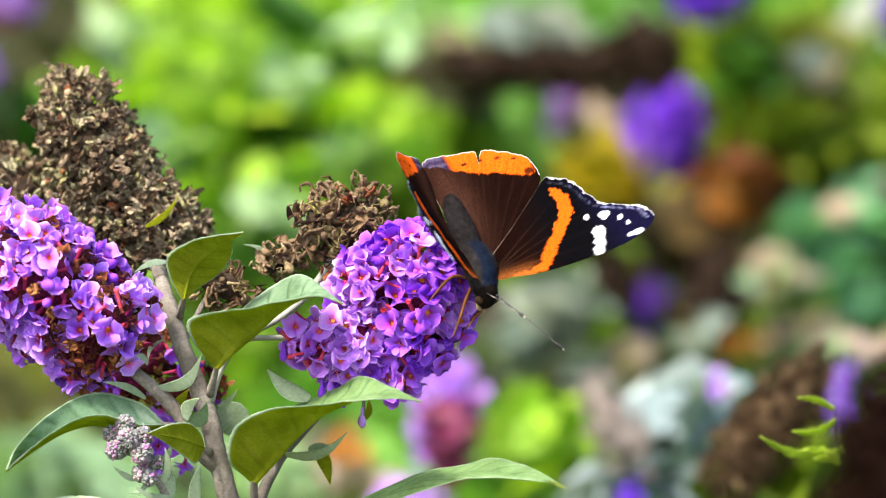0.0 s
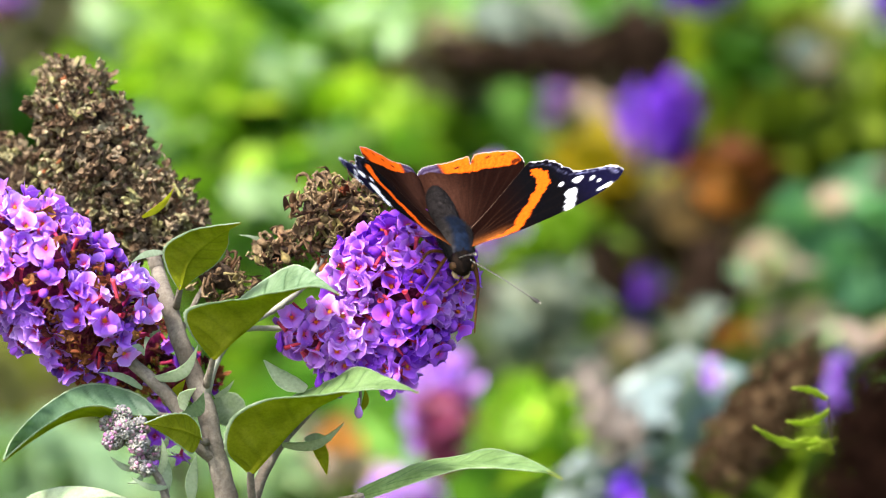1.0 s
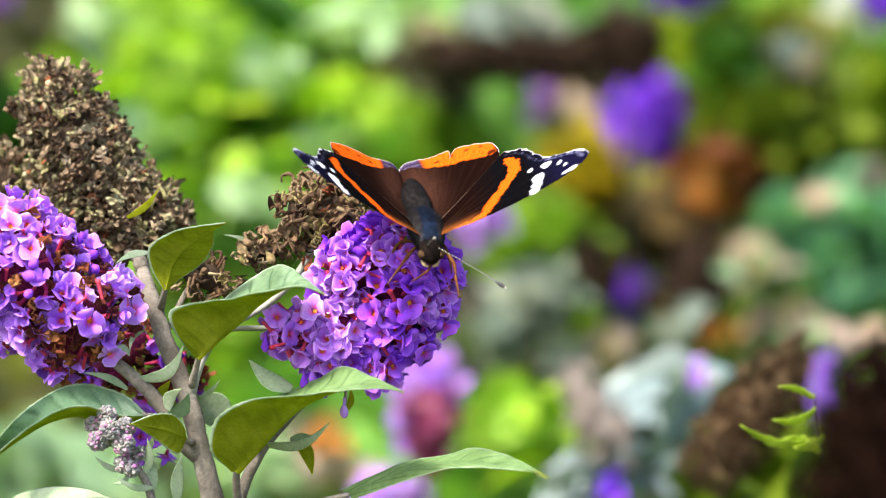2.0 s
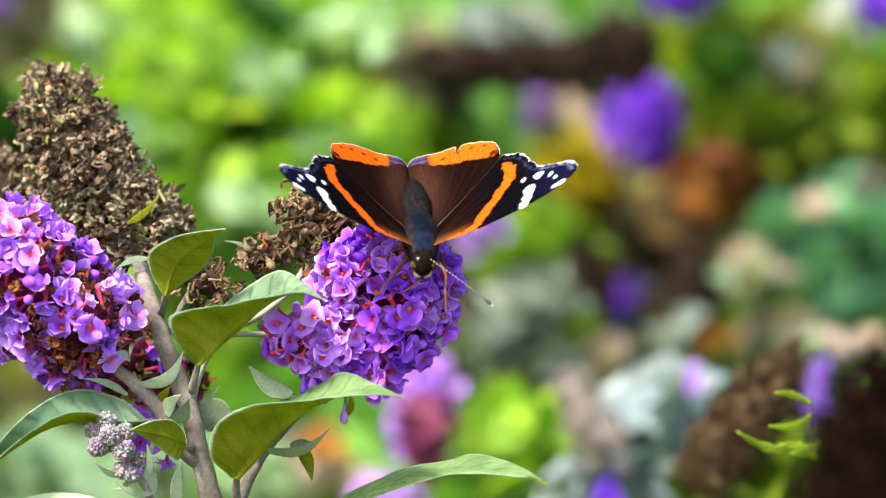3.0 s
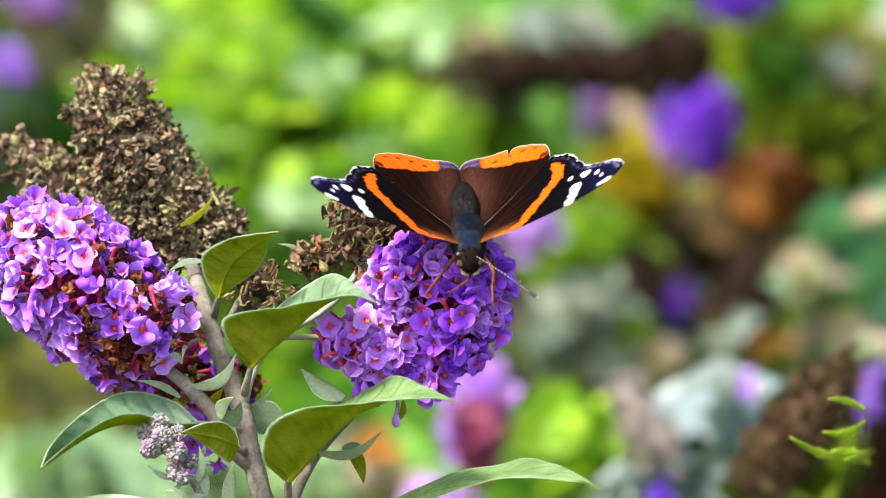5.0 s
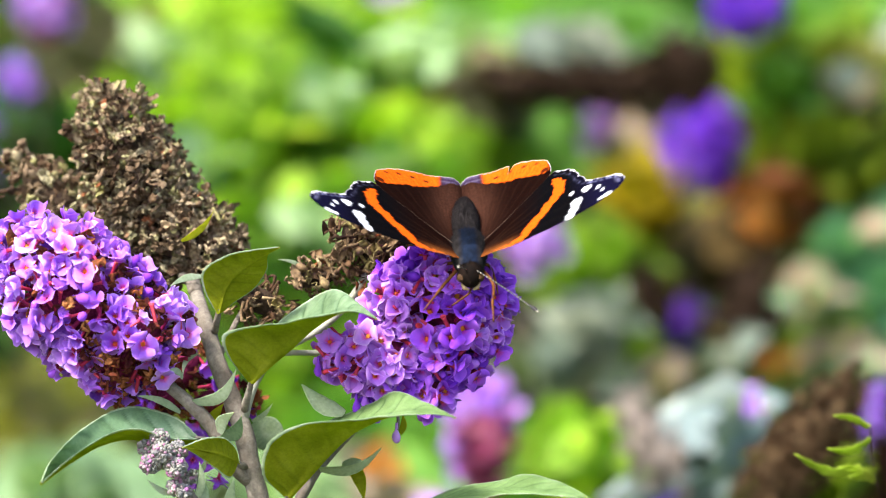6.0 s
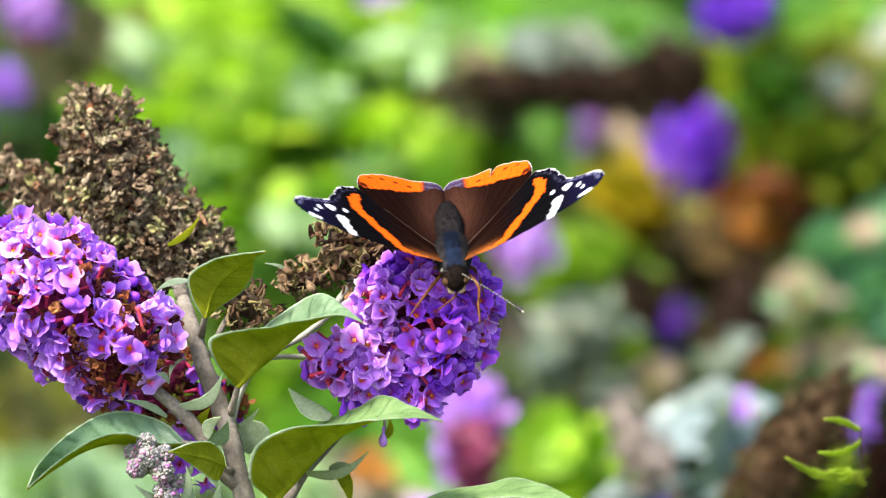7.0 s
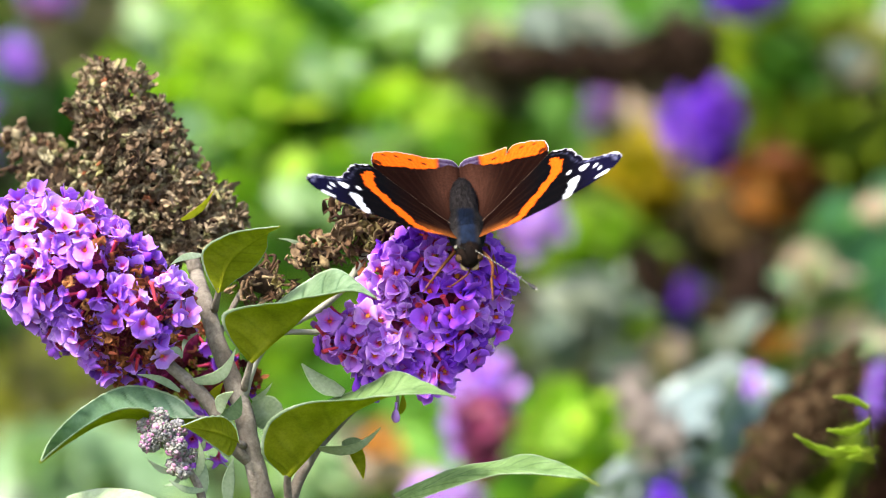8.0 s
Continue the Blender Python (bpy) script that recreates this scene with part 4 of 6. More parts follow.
def away(x, y, chain):
    """How far a place lies outside a chain of discs."""
    best = 99.0
    for (x0, y0, r0), (x1, y1, r1) in zip(chain, chain[1:]):
        dx, dy = x1 - x0, y1 - y0
        f = max(0.0, min(1.0, ((x - x0) * dx + (y - y0) * dy) / (dx * dx + dy * dy)))
        best = min(best, math.hypot(x - x0 - f * dx, y - y0 - f * dy) - (r0 + (r1 - r0) * f))
    return best


def soft(d, w=0.16):
    return max(0.0, min(1.0, 0.5 - d / w))


def blend(a, b, f):
    return tuple(p + (q - p) * f for p, q in zip(a, b))


ORANGE, BROWN, BLACK, WHITE = (0.54, 0.076, 0.004), (0.0046, 0.0015, 0.0010), (0.0016, 0.0015, 0.0019), (0.72, 0.74, 0.80)


def fore_tint(x, y, edge, i):
    w = 0.5 * noise.noise(Vector((x * 0.9, y * 0.9, 3))) + 0.22 * noise.noise(Vector((x * 3.1, y * 3.1, 7)))
    band = away(x, y, BAND) + w * 0.8 + 0.3 * noise.noise(Vector((x * 1.7, y * 1.7, 13)))
    streak = noise.noise(Vector((math.atan2(y + 2, x + 1) * 38, math.hypot(x, y) * 0.3, 0)))
    out = max(0.0, min(1.0, (x * 0.75 - y * 0.1 - 5) / 5))
    c = blend(tuple(k * (1.05 + 0.25 * streak) for k in BROWN), BLACK, out)
    c = blend(c, (0.004, 0.0035, 0.016), 0.8 * max(0.0, min(1.0, (x - 19) / 6)))
    # veins, paler towards the root
    a = math.degrees(math.atan2(y + 1.0, x + 0.5))
    v = min(abs(a - q) for q in (-12, -2, 8, 17, 27))
    near = max(0.0, min(1.0, (13 - x) / 9))
    c = blend(c, (0.06, 0.03, 0.018), (0.03 + 0.2 * near) * math.exp(-(v * math.hypot(x, y) / 57 / 0.14) ** 2) * (0.7 + 0.5 * streak))
    rust = math.exp(-((y + 2.6 + 0.18 * x) / 1.3) ** 2) * max(0.0, min(1.0, (9 - x) / 4))
    c = blend(c, (0.30, 0.09, 0.02), 0.5 * rust * (0.8 + 0.5 * streak))
    c = blend(c, blend((0.30, 0.07, 0.012), ORANGE, max(0.0, min(1.0, (x - 4) / 5))), soft(band))
    c = blend(c, WHITE, soft(away(x, y, WHITE_BAR) + w * 0.9))
    c = blend(c, WHITE, soft(away(x, y, COSTAL_SPOT) + w * 0.6))
    for sx, sy, r in SPOTS:
        d = math.hypot((x - sx) * 1.0, (y - sy) * 0.95) - r + w * 0.8
        c = blend(c, WHITE, soft(d))
    # pale dashes on the outer margin, a lilac dusting near the tip
    if x > 16.5 and y > -5.6:
        dash = max(0.0, min(1.0, 0.45 + 3.2 * noise.noise(Vector((x * 0.75, y * 0.75, 23)))))
        c = blend(c, (0.64, 0.63, 0.66), soft(edge - 0.45 * dash, 0.2) * 0.85)
        fleck = max(0.0, min(1.0, 0.5 + 1.5 * noise.noise(Vector((x * 1.7, y * 1.7, 41)))))
        c = blend(c, (0.30, 0.31, 0.55), 0.45 * fleck * soft(abs(edge - 1.25 - 0.4 * w) - 0.35 * dash, 0.5) * (1 if x > 22.5 else 0.2))
    if x > 27.6:
        c = blend(c, (0.26, 0.26, 0.42), 0.14 * soft(math.hypot(x - 28.6, (y + 3.4) * 0.5) - 0.55 + w, 0.5))
    if x < 16.5 and y > 1.5:
        c = blend(c, (0.22, 0.15, 0.11), 0.8 * soft(edge - 0.2, 0.2))
    return c


def rim_line(x):
    for (x0, y0), (x1, y1) in zip(RIM_INNER, RIM_INNER[1:]):
        if x <= x1:
            return y0 + (y1 - y0) * max(0.0, (x - x0) / (x1 - x0))
    return RIM_INNER[-1][1]


def hind_tint(x, y, edge, i):
    w = 0.35 * noise.noise(Vector((x * 0.8, y * 0.8, 11))) + 0.15 * noise.noise(Vector((x * 3, y * 3, 17)))
    a = math.atan2(y, x + 0.2)
    streak = noise.noise(Vector((a * 44, math.hypot(x, y) * 0.25, 5))) + 0.5 * noise.noise(Vector((a * 110, math.hypot(x, y) * 0.4, 9)))
    c = tuple(k * (1.1 + 0.3 * streak) for k in BROWN)
    # long hairs beside the body, their grazing sheen painted in as paler brown
    fold = math.exp(-((x - 0.2) / 3.8) ** 2) * math.exp(-((y - 16) / 10.0) ** 2)
    c = blend(c, (0.058, 0.024, 0.015), max(0.0, min(1.0, (0.55 + 0.18 * streak) * fold)))
    deg = math.degrees(a)
    v = min(abs(deg - q) for q in (44, 52, 60, 69, 78, 87))
    c = blend(c, (0.05, 0.025, 0.017), 0.06 * math.exp(-(v * math.hypot(x, y) / 57 / 0.22) ** 2))
    depth = y - rim_line(x) + w * 1.7
    if y > 12.5:
        rim = soft(-depth, 0.3)
        orange = max(0.0, min(1.0, (x - 2.2) / 1.0)) * max(0.0, min(1.0, (16.1 - x) / 0.5))
        c = blend(c, tuple(k * (1 + 0.25 * streak) for k in ORANGE), rim * orange)
        c = blend(c, BLACK, 0.9 * soft(math.hypot((x - 14.8) * 0.8, y - 15.4) - 0.75 + w, 0.4))
        for q, r in ((13.6, 19.2), (11.0, 21.0), (8.0, 22.2), (5.2, 22.9)):
            c = blend(c, (0.02, 0.008, 0.004), soft(math.hypot((x - q) * 0.6 + (y - r) * 0.35, y - r) - 0.28 + 0.5 * w, 0.2))
        if x < 2.8:
            lil = soft(-depth - 0.1, 0.3) * max(0.0, min(1.0, (2.8 - x) / 1.0))
            c = blend(c, blend((0.03, 0.02, 0.06), (0.10, 0.085, 0.15), 0.5 + 0.5 * math.sin(edge * 3.6 + 4 * w)), lil * 0.55)
    if y > 13.5 and edge < 2:
        c = blend(c, (0.66, 0.60, 0.54), 0.8 * soft(edge - 0.06 - 0.42 * max(0.0, noise.noise(Vector((x * 1.1, y, 31)))), 0.2))
    return c


def wing_mesh(name, outline, tint, side, root, notch=None, rings=64, around=288, camber=0.0, lift=0.0):
    ring = smooth_ring(outline, around)
    wave = []
    for i, p in enumerate(ring):
        f = 0.22 * noise.noise(Vector((i * 0.16, 5, 0))) + 0.16 * noise.noise(Vector((i * 0.43, 2, 0)))
        q = p * (1 + f / max(6.0, p.length)) if p.length > 14 else p.copy()
        if (q.y > 13 or q.x > 16) and q.y > -5:
            q = q * (1 - (0.10 + 0.22 * abs(math.sin(i * 0.34 + 2 * noise.noise(Vector((i * 0.05, 8, 0)))))) / p.length)
        if notch and abs(q.x - notch[0]) < notch[1] and q.y > 12:
            q = q - (q - Vector(root)).normalized() * notch[2] * (1 - abs(q.x - notch[0]) / notch[1])
        wave.append(q)
    c = Vector(root)
    v, tints = [c.copy()], []
    ins = [(c, 0)]
    for k in range(1, rings + 1):
        f = (k / rings) ** 0.8
        for i in range(around):
            ins.append((c.lerp(wave[i], f), (wave[i] - c).length * (1 - f)))
    verts, col = [], []
    for p, e in ins:
        r = math.hypot(p.x, p.y)
        z = camber * math.sin(min(1.0, r / 24) * math.pi) + 0.10 * noise.noise(p * 0.35)
        z += 1.3 * math.exp(-(p.x / 3.2) ** 2) * max(0.0, min(1.0, (p.y - 14) / 10)) + 0.35 * max(0.0, (p.x - 24) / 6)
        a = math.degrees(math.atan2(p.y + 0.5, p.x + 0.5))
        z += 0.025 * math.sin(a * 0.62) * min(1.0, r / 12)
        verts.append(Vector((side * p.x, p.y, z + lift)) * MM)
        col.append(tint(p.x, p.y, e, 0))
    faces = []
    for i in range(around):
        faces.append((0, 1 + i, 1 + (i + 1) % around) if side > 0 else (0, 1 + (i + 1) % around, 1 + i))
    for k in range(rings - 1):
        for i in range(around):
            a, b2 = 1 + k * around + i, 1 + k * around + (i + 1) % around
            q = (a, a + around, b2 + around, b2)
            faces.append(q if side > 0 else q[::-1])
    me = mesh_of(name, verts, faces, (WING,))
    at = me.color_attributes.new("tint", "FLOAT_COLOR", "POINT")
    at.data.foreach_set("color", [q for c3 in col for q in (*c3, 1.0)])
    return me


def lathe(name, rows, mat, n=20, wob=0.0):
    """A round body along y: rows of (y, half width, half height, z), millimetres."""
    v, f = [], []
    for y, w, h, z in rows:
        for j in range(n):
            a = 2 * math.pi * j / n
            k = 1 + wob * noise.noise(Vector((math.cos(a) * 2, y * 0.9, math.sin(a) * 2)))
            v.append(Vector((math.cos(a) * w * k, y, z + math.sin(a) * h * k)) * MM)
    for i in range(len(rows) - 1):
        for j in range(n):
            f.append((i * n + j, i * n + (j + 1) % n, (i + 1) * n + (j + 1) % n, (i + 1) * n + j))
    f.append(tuple(range(n))), f.append(tuple(len(v) - 1 - j for j in range(n)))
    return mesh_of(name, v, f, (mat,))


def hairs(name, rows, mat, count, length, seed, back=0.75):
    """Fine hair lying back over a body: thin three-sided spikes."""
    rnd = random.Random(seed)
    v, f = [], []
    for _ in range(count):
        x = rnd.uniform(0, len(rows) - 1.001)
        k = int(x)
        y, w, h, z = (p + (q - p) * (x - k) for p, q in zip(rows[k], rows[k + 1]))
        a = rnd.uniform(-0.35, math.pi + 0.35)
        p = Vector((math.cos(a) * w, y, z + math.sin(a) * h)) * 0.97
        out = Vector((math.cos(a), 0, math.sin(a)))
        way = (out * rnd.uniform(0.25, 0.6) + Vector((rnd.gauss(0, .12), back, rnd.gauss(0, .12)))).normalized()
        side = way.cross(out).normalized() * 0.035
        s = len(v)
        tip = p + way * length * rnd.uniform(0.6, 1.3)
        v += [(p + side) * MM, (p - side) * MM, (p + out * 0.06) * MM, tip * MM]
        f += [(s, s + 1, s + 3), (s + 1, s + 2, s + 3), (s + 2, s, s + 3)]
    return mesh_of(name, v, f, (mat,))


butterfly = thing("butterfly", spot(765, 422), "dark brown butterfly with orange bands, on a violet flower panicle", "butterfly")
TH = [(-2.8, 1.7, 1.4, -1.2), (-1.8, 2.5, 2.1, -0.6), (0, 3.0, 2.5, 0.2), (2, 3.1, 2.6, 0.6), (4, 2.8, 2.3, 0.7), (5.8, 2.2, 1.8, 0.8)]
AB = [(4.6, 1.7, 1.4, 0.6), (6.2, 2.1, 1.8, 0.8), (8.5, 2.4, 2.0, 1.2), (11.5, 2.4, 2.0, 1.7), (14, 2.1, 1.8, 2.1), (16, 1.5, 1.3, 2.5), (17.3, 0.5, 0.5, 2.8)]
HD = [(-4.95, 0.05, 0.05, -2.4), (-4.85, 0.6, 0.6, -2.35), (-4.4, 1.4, 1.4, -2.2), (-3.4, 2.1, 2.0, -1.8), (-2.4, 2.2, 2.0, -1.3), (-1.4, 1.7, 1.5, -1.0)]
I4 = Matrix.Identity(4)
tho = part("thorax", lathe("thorax", TH, FUR_BLUE, 22, 0.08), butterfly, "furry blue-black thorax", I4)
part("fur", hairs("fur", TH, FUR_BLUE, 5200, 1.3, 1, 0.9), tho, m=I4)
abd = part("abdomen", lathe("abdomen", AB, FUR, 20, 0.06), butterfly, "dark furry abdomen", I4)
part("fur", hairs("fur", AB, FUR, 4200, 0.95, 2, 1.3), abd, m=I4)
hea = part("head", lathe("head", HD, HAIR_BROWN, 18, 0.08), butterfly, "brown hairy head", I4)
part("fur", hairs("fur", HD, HAIR_BROWN, 1000, 0.7, 3, 0.3), hea, m=I4)
for s in (-1, 1):
    part("eye", lathe("eye", [(-0.85, 0.15, 0.15, 0), (-0.75, 0.45, 0.45, 0), (-0.4, 0.8, 0.8, 0), (0, 0.9, 0.9, 0), (0.4, 0.8, 0.8, 0), (0.75, 0.45, 0.45, 0), (0.85, 0.15, 0.15, 0)], EYE, 16),
         hea, "brown compound eye", pose(s * 1.6 * MM, -3.5 * MM, -2.0 * MM))
    v, f = tube([Vector(q) * MM for q in ((s * 1.5, -3.3, -3.2), (s * 1.1, -3.9, -3.8), (s * 0.35, -4.2, -4.1))], [0.34 * MM, 0.44 * MM, 0.18 * MM], 8, 8)
    part("palp", mesh_of("palp", v, f, (CREAM,)), hea, m=I4)
v, f = tube([Vector(q) * MM for q in ((0.3, -3.6, -3.6), (-0.4, -4.2, -4.8), (-1.6, -4.9, -5.4), (-3.6, -6.3, -6.0))], [0.24 * MM, 0.2 * MM, 0.18 * MM, 0.14 * MM], 14, 8)
part("proboscis", mesh_of("proboscis", v, f, (LEG,)), hea, m=I4)
for a0, a1, a2 in (((1.0, -3.4, -0.6), (6.0, -9.4, -1.5), (10.6, -15.0, -2.7)), ((-0.8, -3.4, -0.4), (-1.8, -9.2, 3.2), (-2.6, -15.0, 6.4))):
    v, f = tube([Vector(q) * MM for q in (a0, a1, a2)], [0.12 * MM, 0.09 * MM, 0.11 * MM], 24, 7)
    feeler = part("antenna", mesh_of("antenna", v, f, (FEELER,)), butterfly, "thin banded antenna with dark club", I4)
    way = (Vector(a2) - Vector(a1)).normalized()
    v, f = tube([Vector(a2) * MM + way * k * MM for k in (-1.4, -0.7, 0, 0.7)], [0.16 * MM, 0.3 * MM, 0.4 * MM, 0.16 * MM], 8, 9)
    part("club", mesh_of("club", v, f, (CLUB,)), feeler, m=I4)
    v, f = tube([Vector(a2) * MM + way * k * MM for k in (0.55, 0.75, 0.95)], [0.2 * MM, 0.2 * MM, 0.06 * MM], 5, 8)
    part("club_tip", mesh_of("club_tip", v, f, (PALE_TIP,)), feeler, "pale tip of the club", I4)
LEGS = []
for leg in (((-1.8, -0.4, -1.6), (-3.6, -2.4, -2.4), (-6.0, -5.6, -3.6), (-8.8, -9.2, -5.2)), ((1.8, -0.4, -1.6), (3.9, -4.4, -2.9), (3.5, -9.6, -4.0), (3.4, -13.6, -5.6)),
            ((-1.4, 1.6, -1.9), (-4.2, 2.6, -2.4), (-6.2, 2.0, -5.2), (-7.6, 1.2, -7.6)), ((1.4, 1.6, -1.9), (3.6, 2.0, -2.8), (4.6, 0.6, -5.0), (5.0, -0.6, -7.2))):
    v, f = tube([Vector(q) * MM for q in leg], [0.30 * MM, 0.32 * MM, 0.24 * MM, 0.11 * MM], 20, 8, 0.12)
    LEGS.append(part("leg", mesh_of("leg", v, f, (LEG,)), butterfly, "thin ochre leg", I4))
WINGS = []
for s in (1, -1):
    fw = part("forewing", wing_mesh("forewing", FORE, fore_tint, s, (0.4, 0.0, 0), lift=0.05), butterfly, "black-tipped forewing with orange band and white spots", I4)
    hw = part("hindwing", wing_mesh("hindwing", HIND, hind_tint, s, (0.3, 3.5, 0), notch=(8.7, 0.5, 2.9) if s > 0 else None, camber=-0.35), butterfly,
              "brown hindwing with orange spotted border" + (", torn at the edge" if s > 0 else ""), I4)
    WINGS += [(fw, s), (hw, s)]
# ---- the garden behind ----
def foliage_material(name, dark, mid, light, share=0.4):
    return leafy(name, dark, mid, light, share, 0.6, 60, True, spec=0.15)


LIME = foliage_material("foliage_lime", (0.165, 0.29, 0.024), (0.24, 0.385, 0.042), (0.335, 0.475, 0.09), 0.4)
GREEN = foliage_material("foliage_green", (0.08, 0.19, 0.033), (0.125, 0.275, 0.055), (0.20, 0.37, 0.10), 0.4)
MINT = foliage_material("foliage_mint", (0.19, 0.31, 0.17), (0.255, 0.375, 0.22), (0.33, 0.44, 0.29), 0.3)
FADED = foliage_material("foliage_faded_beige", (0.26, 0.20, 0.17), (0.36, 0.28, 0.23), (0.46, 0.36, 0.30), 0.25)
DULL = foliage_material("foliage_dull_brown", (0.08, 0.075, 0.04), (0.13, 0.12, 0.07), (0.20, 0.18, 0.11), 0.25)
BRIGHT = foliage_material("foliage_yellow_green", (0.22, 0.36, 0.02), (0.30, 0.45, 0.03), (0.40, 0.52, 0.06), 0.45)
GREYISH = foliage_material("foliage_grey_green", (0.115, 0.14, 0.115), (0.155, 0.185, 0.155), (0.205, 0.235, 0.205), 0.2)
MOSS = foliage_material("foliage_moss_green", (0.10, 0.145, 0.008), (0.155, 0.215, 0.014), (0.22, 0.285, 0.03), 0.4)
TEAL = foliage_material("foliage_teal", (0.09, 0.235, 0.13), (0.135, 0.31, 0.185), (0.185, 0.375, 0.245), 0.35)
# very dark leaves: the shade deep in the bushes, put into the leaf colour
SHADE_DARK = foliage_material("foliage_shade_dark", (0.02, 0.06, 0.012), (0.03, 0.09, 0.02), (0.06, 0.13, 0.03))
PALE = foliage_material("foliage_pale_felt", (0.28, 0.35, 0.28), (0.38, 0.46, 0.39), (0.49, 0.56, 0.50), 0.2)
OLIVE = foliage_material("foliage_olive", (0.115, 0.118, 0.02), (0.175, 0.178, 0.034), (0.255, 0.255, 0.06))
YELLOW = foliage_material("foliage_yellowed", (0.22, 0.16, 0.004), (0.28, 0.21, 0.006), (0.35, 0.28, 0.012))
ORANGE_LEAF = foliage_material("foliage_orange", (0.38, 0.12, 0.02), (0.48, 0.18, 0.035), (0.55, 0.26, 0.07), 0.4)
DEEP_BROWN = foliage_material("foliage_dead_brown", (0.030, 0.021, 0.009), (0.058, 0.040, 0.015), (0.105, 0.070, 0.028), 0.25)
RUSSET = foliage_material("foliage_russet", (0.10, 0.03, 0.008), (0.16, 0.05, 0.014), (0.24, 0.085, 0.03))
FAR_PETAL = petal("far_violet_petal", [(0, (0.085, 0.018, 0.44)), (0.5, (0.145, 0.038, 0.56)), (1, (0.25, 0.085, 0.67))], 0.25, True)
FAR_MAUVE = petal("far_mauve_petal", [(0, (0.16, 0.075, 0.42)), (0.5, (0.24, 0.125, 0.53)), (1, (0.34, 0.20, 0.63))], 0.25, True)
FAR_LILAC = petal("far_lilac_petal", [(0, (0.34, 0.16, 0.58)), (0.5, (0.44, 0.24, 0.68)), (1, (0.56, 0.36, 0.78))], 0.25, True)
FAR_PINK = petal("far_pink_petal", [(0, (0.12, 0.014, 0.04)), (0.5, (0.18, 0.028, 0.075)), (1, (0.27, 0.08, 0.14))], 0.25, True)
BROWN_FAR = husky("far_brown_husk", [(0, (0.009, 0.005, 0.003)), (0.5, (0.024, 0.0145, 0.009)), (1, (0.055, 0.036, 0.024))], True, spec=0.03)
BROWN_MID = husky("brown_husk", [(0, (0.008, 0.004, 0.0025)), (0.5, (0.05, 0.028, 0.013)), (1, (0.32, 0.22, 0.12))], True, spec=0.05)
PALE_BLUE = foliage_material("foliage_silver", (0.20, 0.25, 0.28), (0.25, 0.305, 0.34), (0.31, 0.365, 0.40), 0.15)
# brown husk darkened in colour, as the near spike stands against the light
SHADED_SPIKE = husky("near_shaded_husk", [(0, (0.006, 0.003, 0.002)), (0.5, (0.012, 0.0055, 0.0035)), (1, (0.022, 0.010, 0.006))], True, spec=0.02)
GREY_FAR = husky("far_grey_husk", [(0, (0.17, 0.13, 0.11)), (0.5, (0.29, 0.24, 0.20)), (1, (0.46, 0.40, 0.35))], True)


def leaf_points(rnd, size, slim=0.3, fold=0.12):
    w = size * slim * rnd.uniform(0.8, 1.2)
    return [Vector(q) for q in ((0, 0, 0), (size * 0.3, w * 0.5, fold * w), (size * 0.3, 0, 0), (size * 0.3, -w * 0.5, fold * w),
                                (size * 0.68, w * 0.42, -0.05 * size + fold * w), (size * 0.68, 0, -0.05 * size), (size * 0.68, -w * 0.42, -0.05 * size + fold * w), (size, 0, -0.16 * size))]


LEAF_FACES = ((0, 2, 1), (0, 3, 2), (1, 2, 5, 4), (2, 3, 6, 5), (4, 5, 7), (5, 6, 7))


def foliage(name, patches, mat, seed, parent):
    """Many leaves in one part. patches: (u, v, reach across, reach down, metres ahead, spread, count, leaf length, slimness)."""
    rnd = random.Random(seed)
    v, f = [], []
    for u, w, du, dw, d, sd, n, size, slim in patches:
        for _ in range(n):
            r, a = math.sqrt(rnd.random()), rnd.uniform(0, 2 * math.pi)
            p = spot(u + du * r * math.cos(a), w + dw * r * math.sin(a), d + rnd.uniform(-sd, sd))
            if p.z < 0.02:
                continue
            # leaves face up and out, drooping at random
            turn = Euler((rnd.gauss(0.8, 0.45), rnd.gauss(0, 0.5), rnd.uniform(0, 6.28))).to_matrix()
            s = len(v)
            pts = leaf_points(rnd, size * rnd.uniform(0.7, 1.25), slim)
            mid = Vector((size * 0.5, 0, 0))
            v += [p + turn @ (q - mid) for q in pts]
            f += [tuple(s + i for i in q) for q in LEAF_FACES]
    return part(name, mesh_of(name, v, f, (mat,)), parent, kind="stuff")


def spike(name, u, v, tu, tv, d, long, wide, mat, parent, seed, label, gap=5.5, size=1.5, taper=0.5, td=0.0, husk=False):
    """A flower or seed spike away from the focus: its middle, the way of its tip, half length and half width in metres."""
    c, t = spot(u, v, d), spot(tu, tv, d + td)
    l = (axes_pose(c, t), long, wide, wide, taper)
    me = floret_mesh("far_floret", seed, size, 0.4, (mat, mat, mat), 0.1, husk)
    rnd = random.Random(seed)
    places = scatter([l], gap * MM, seed, 3.0)
    ms = [turned(p, way, rnd, rnd.uniform(0.8, 1.25)) for p, way in places]
    head = part(name, lumpy_core(name, [l], 0.8, mat), parent, label)
    part("husk_mass" if husk else "floret_mass", joined("floret_mass", [me], ms, (mat,)), head, kind="stuff")
    bpy.data.meshes.remove(me)
    return head


WOOD, nt, b = material("dark_cane", 0.9, 0.1)
nt.links.new(ramp(nt, noise_of(nt, 120, 4), [(0.3, (0.035, 0.03, 0.018)), (0.7, (0.075, 0.065, 0.04))]), b.inputs["Base Color"])


def cane(parent, pts, r0, r1, mat=WOOD):
    v, f = tube(pts, [r0, r1], 30, 9, 0.1)
    part("cane", mesh_of("cane", v, f, (mat,)), parent)


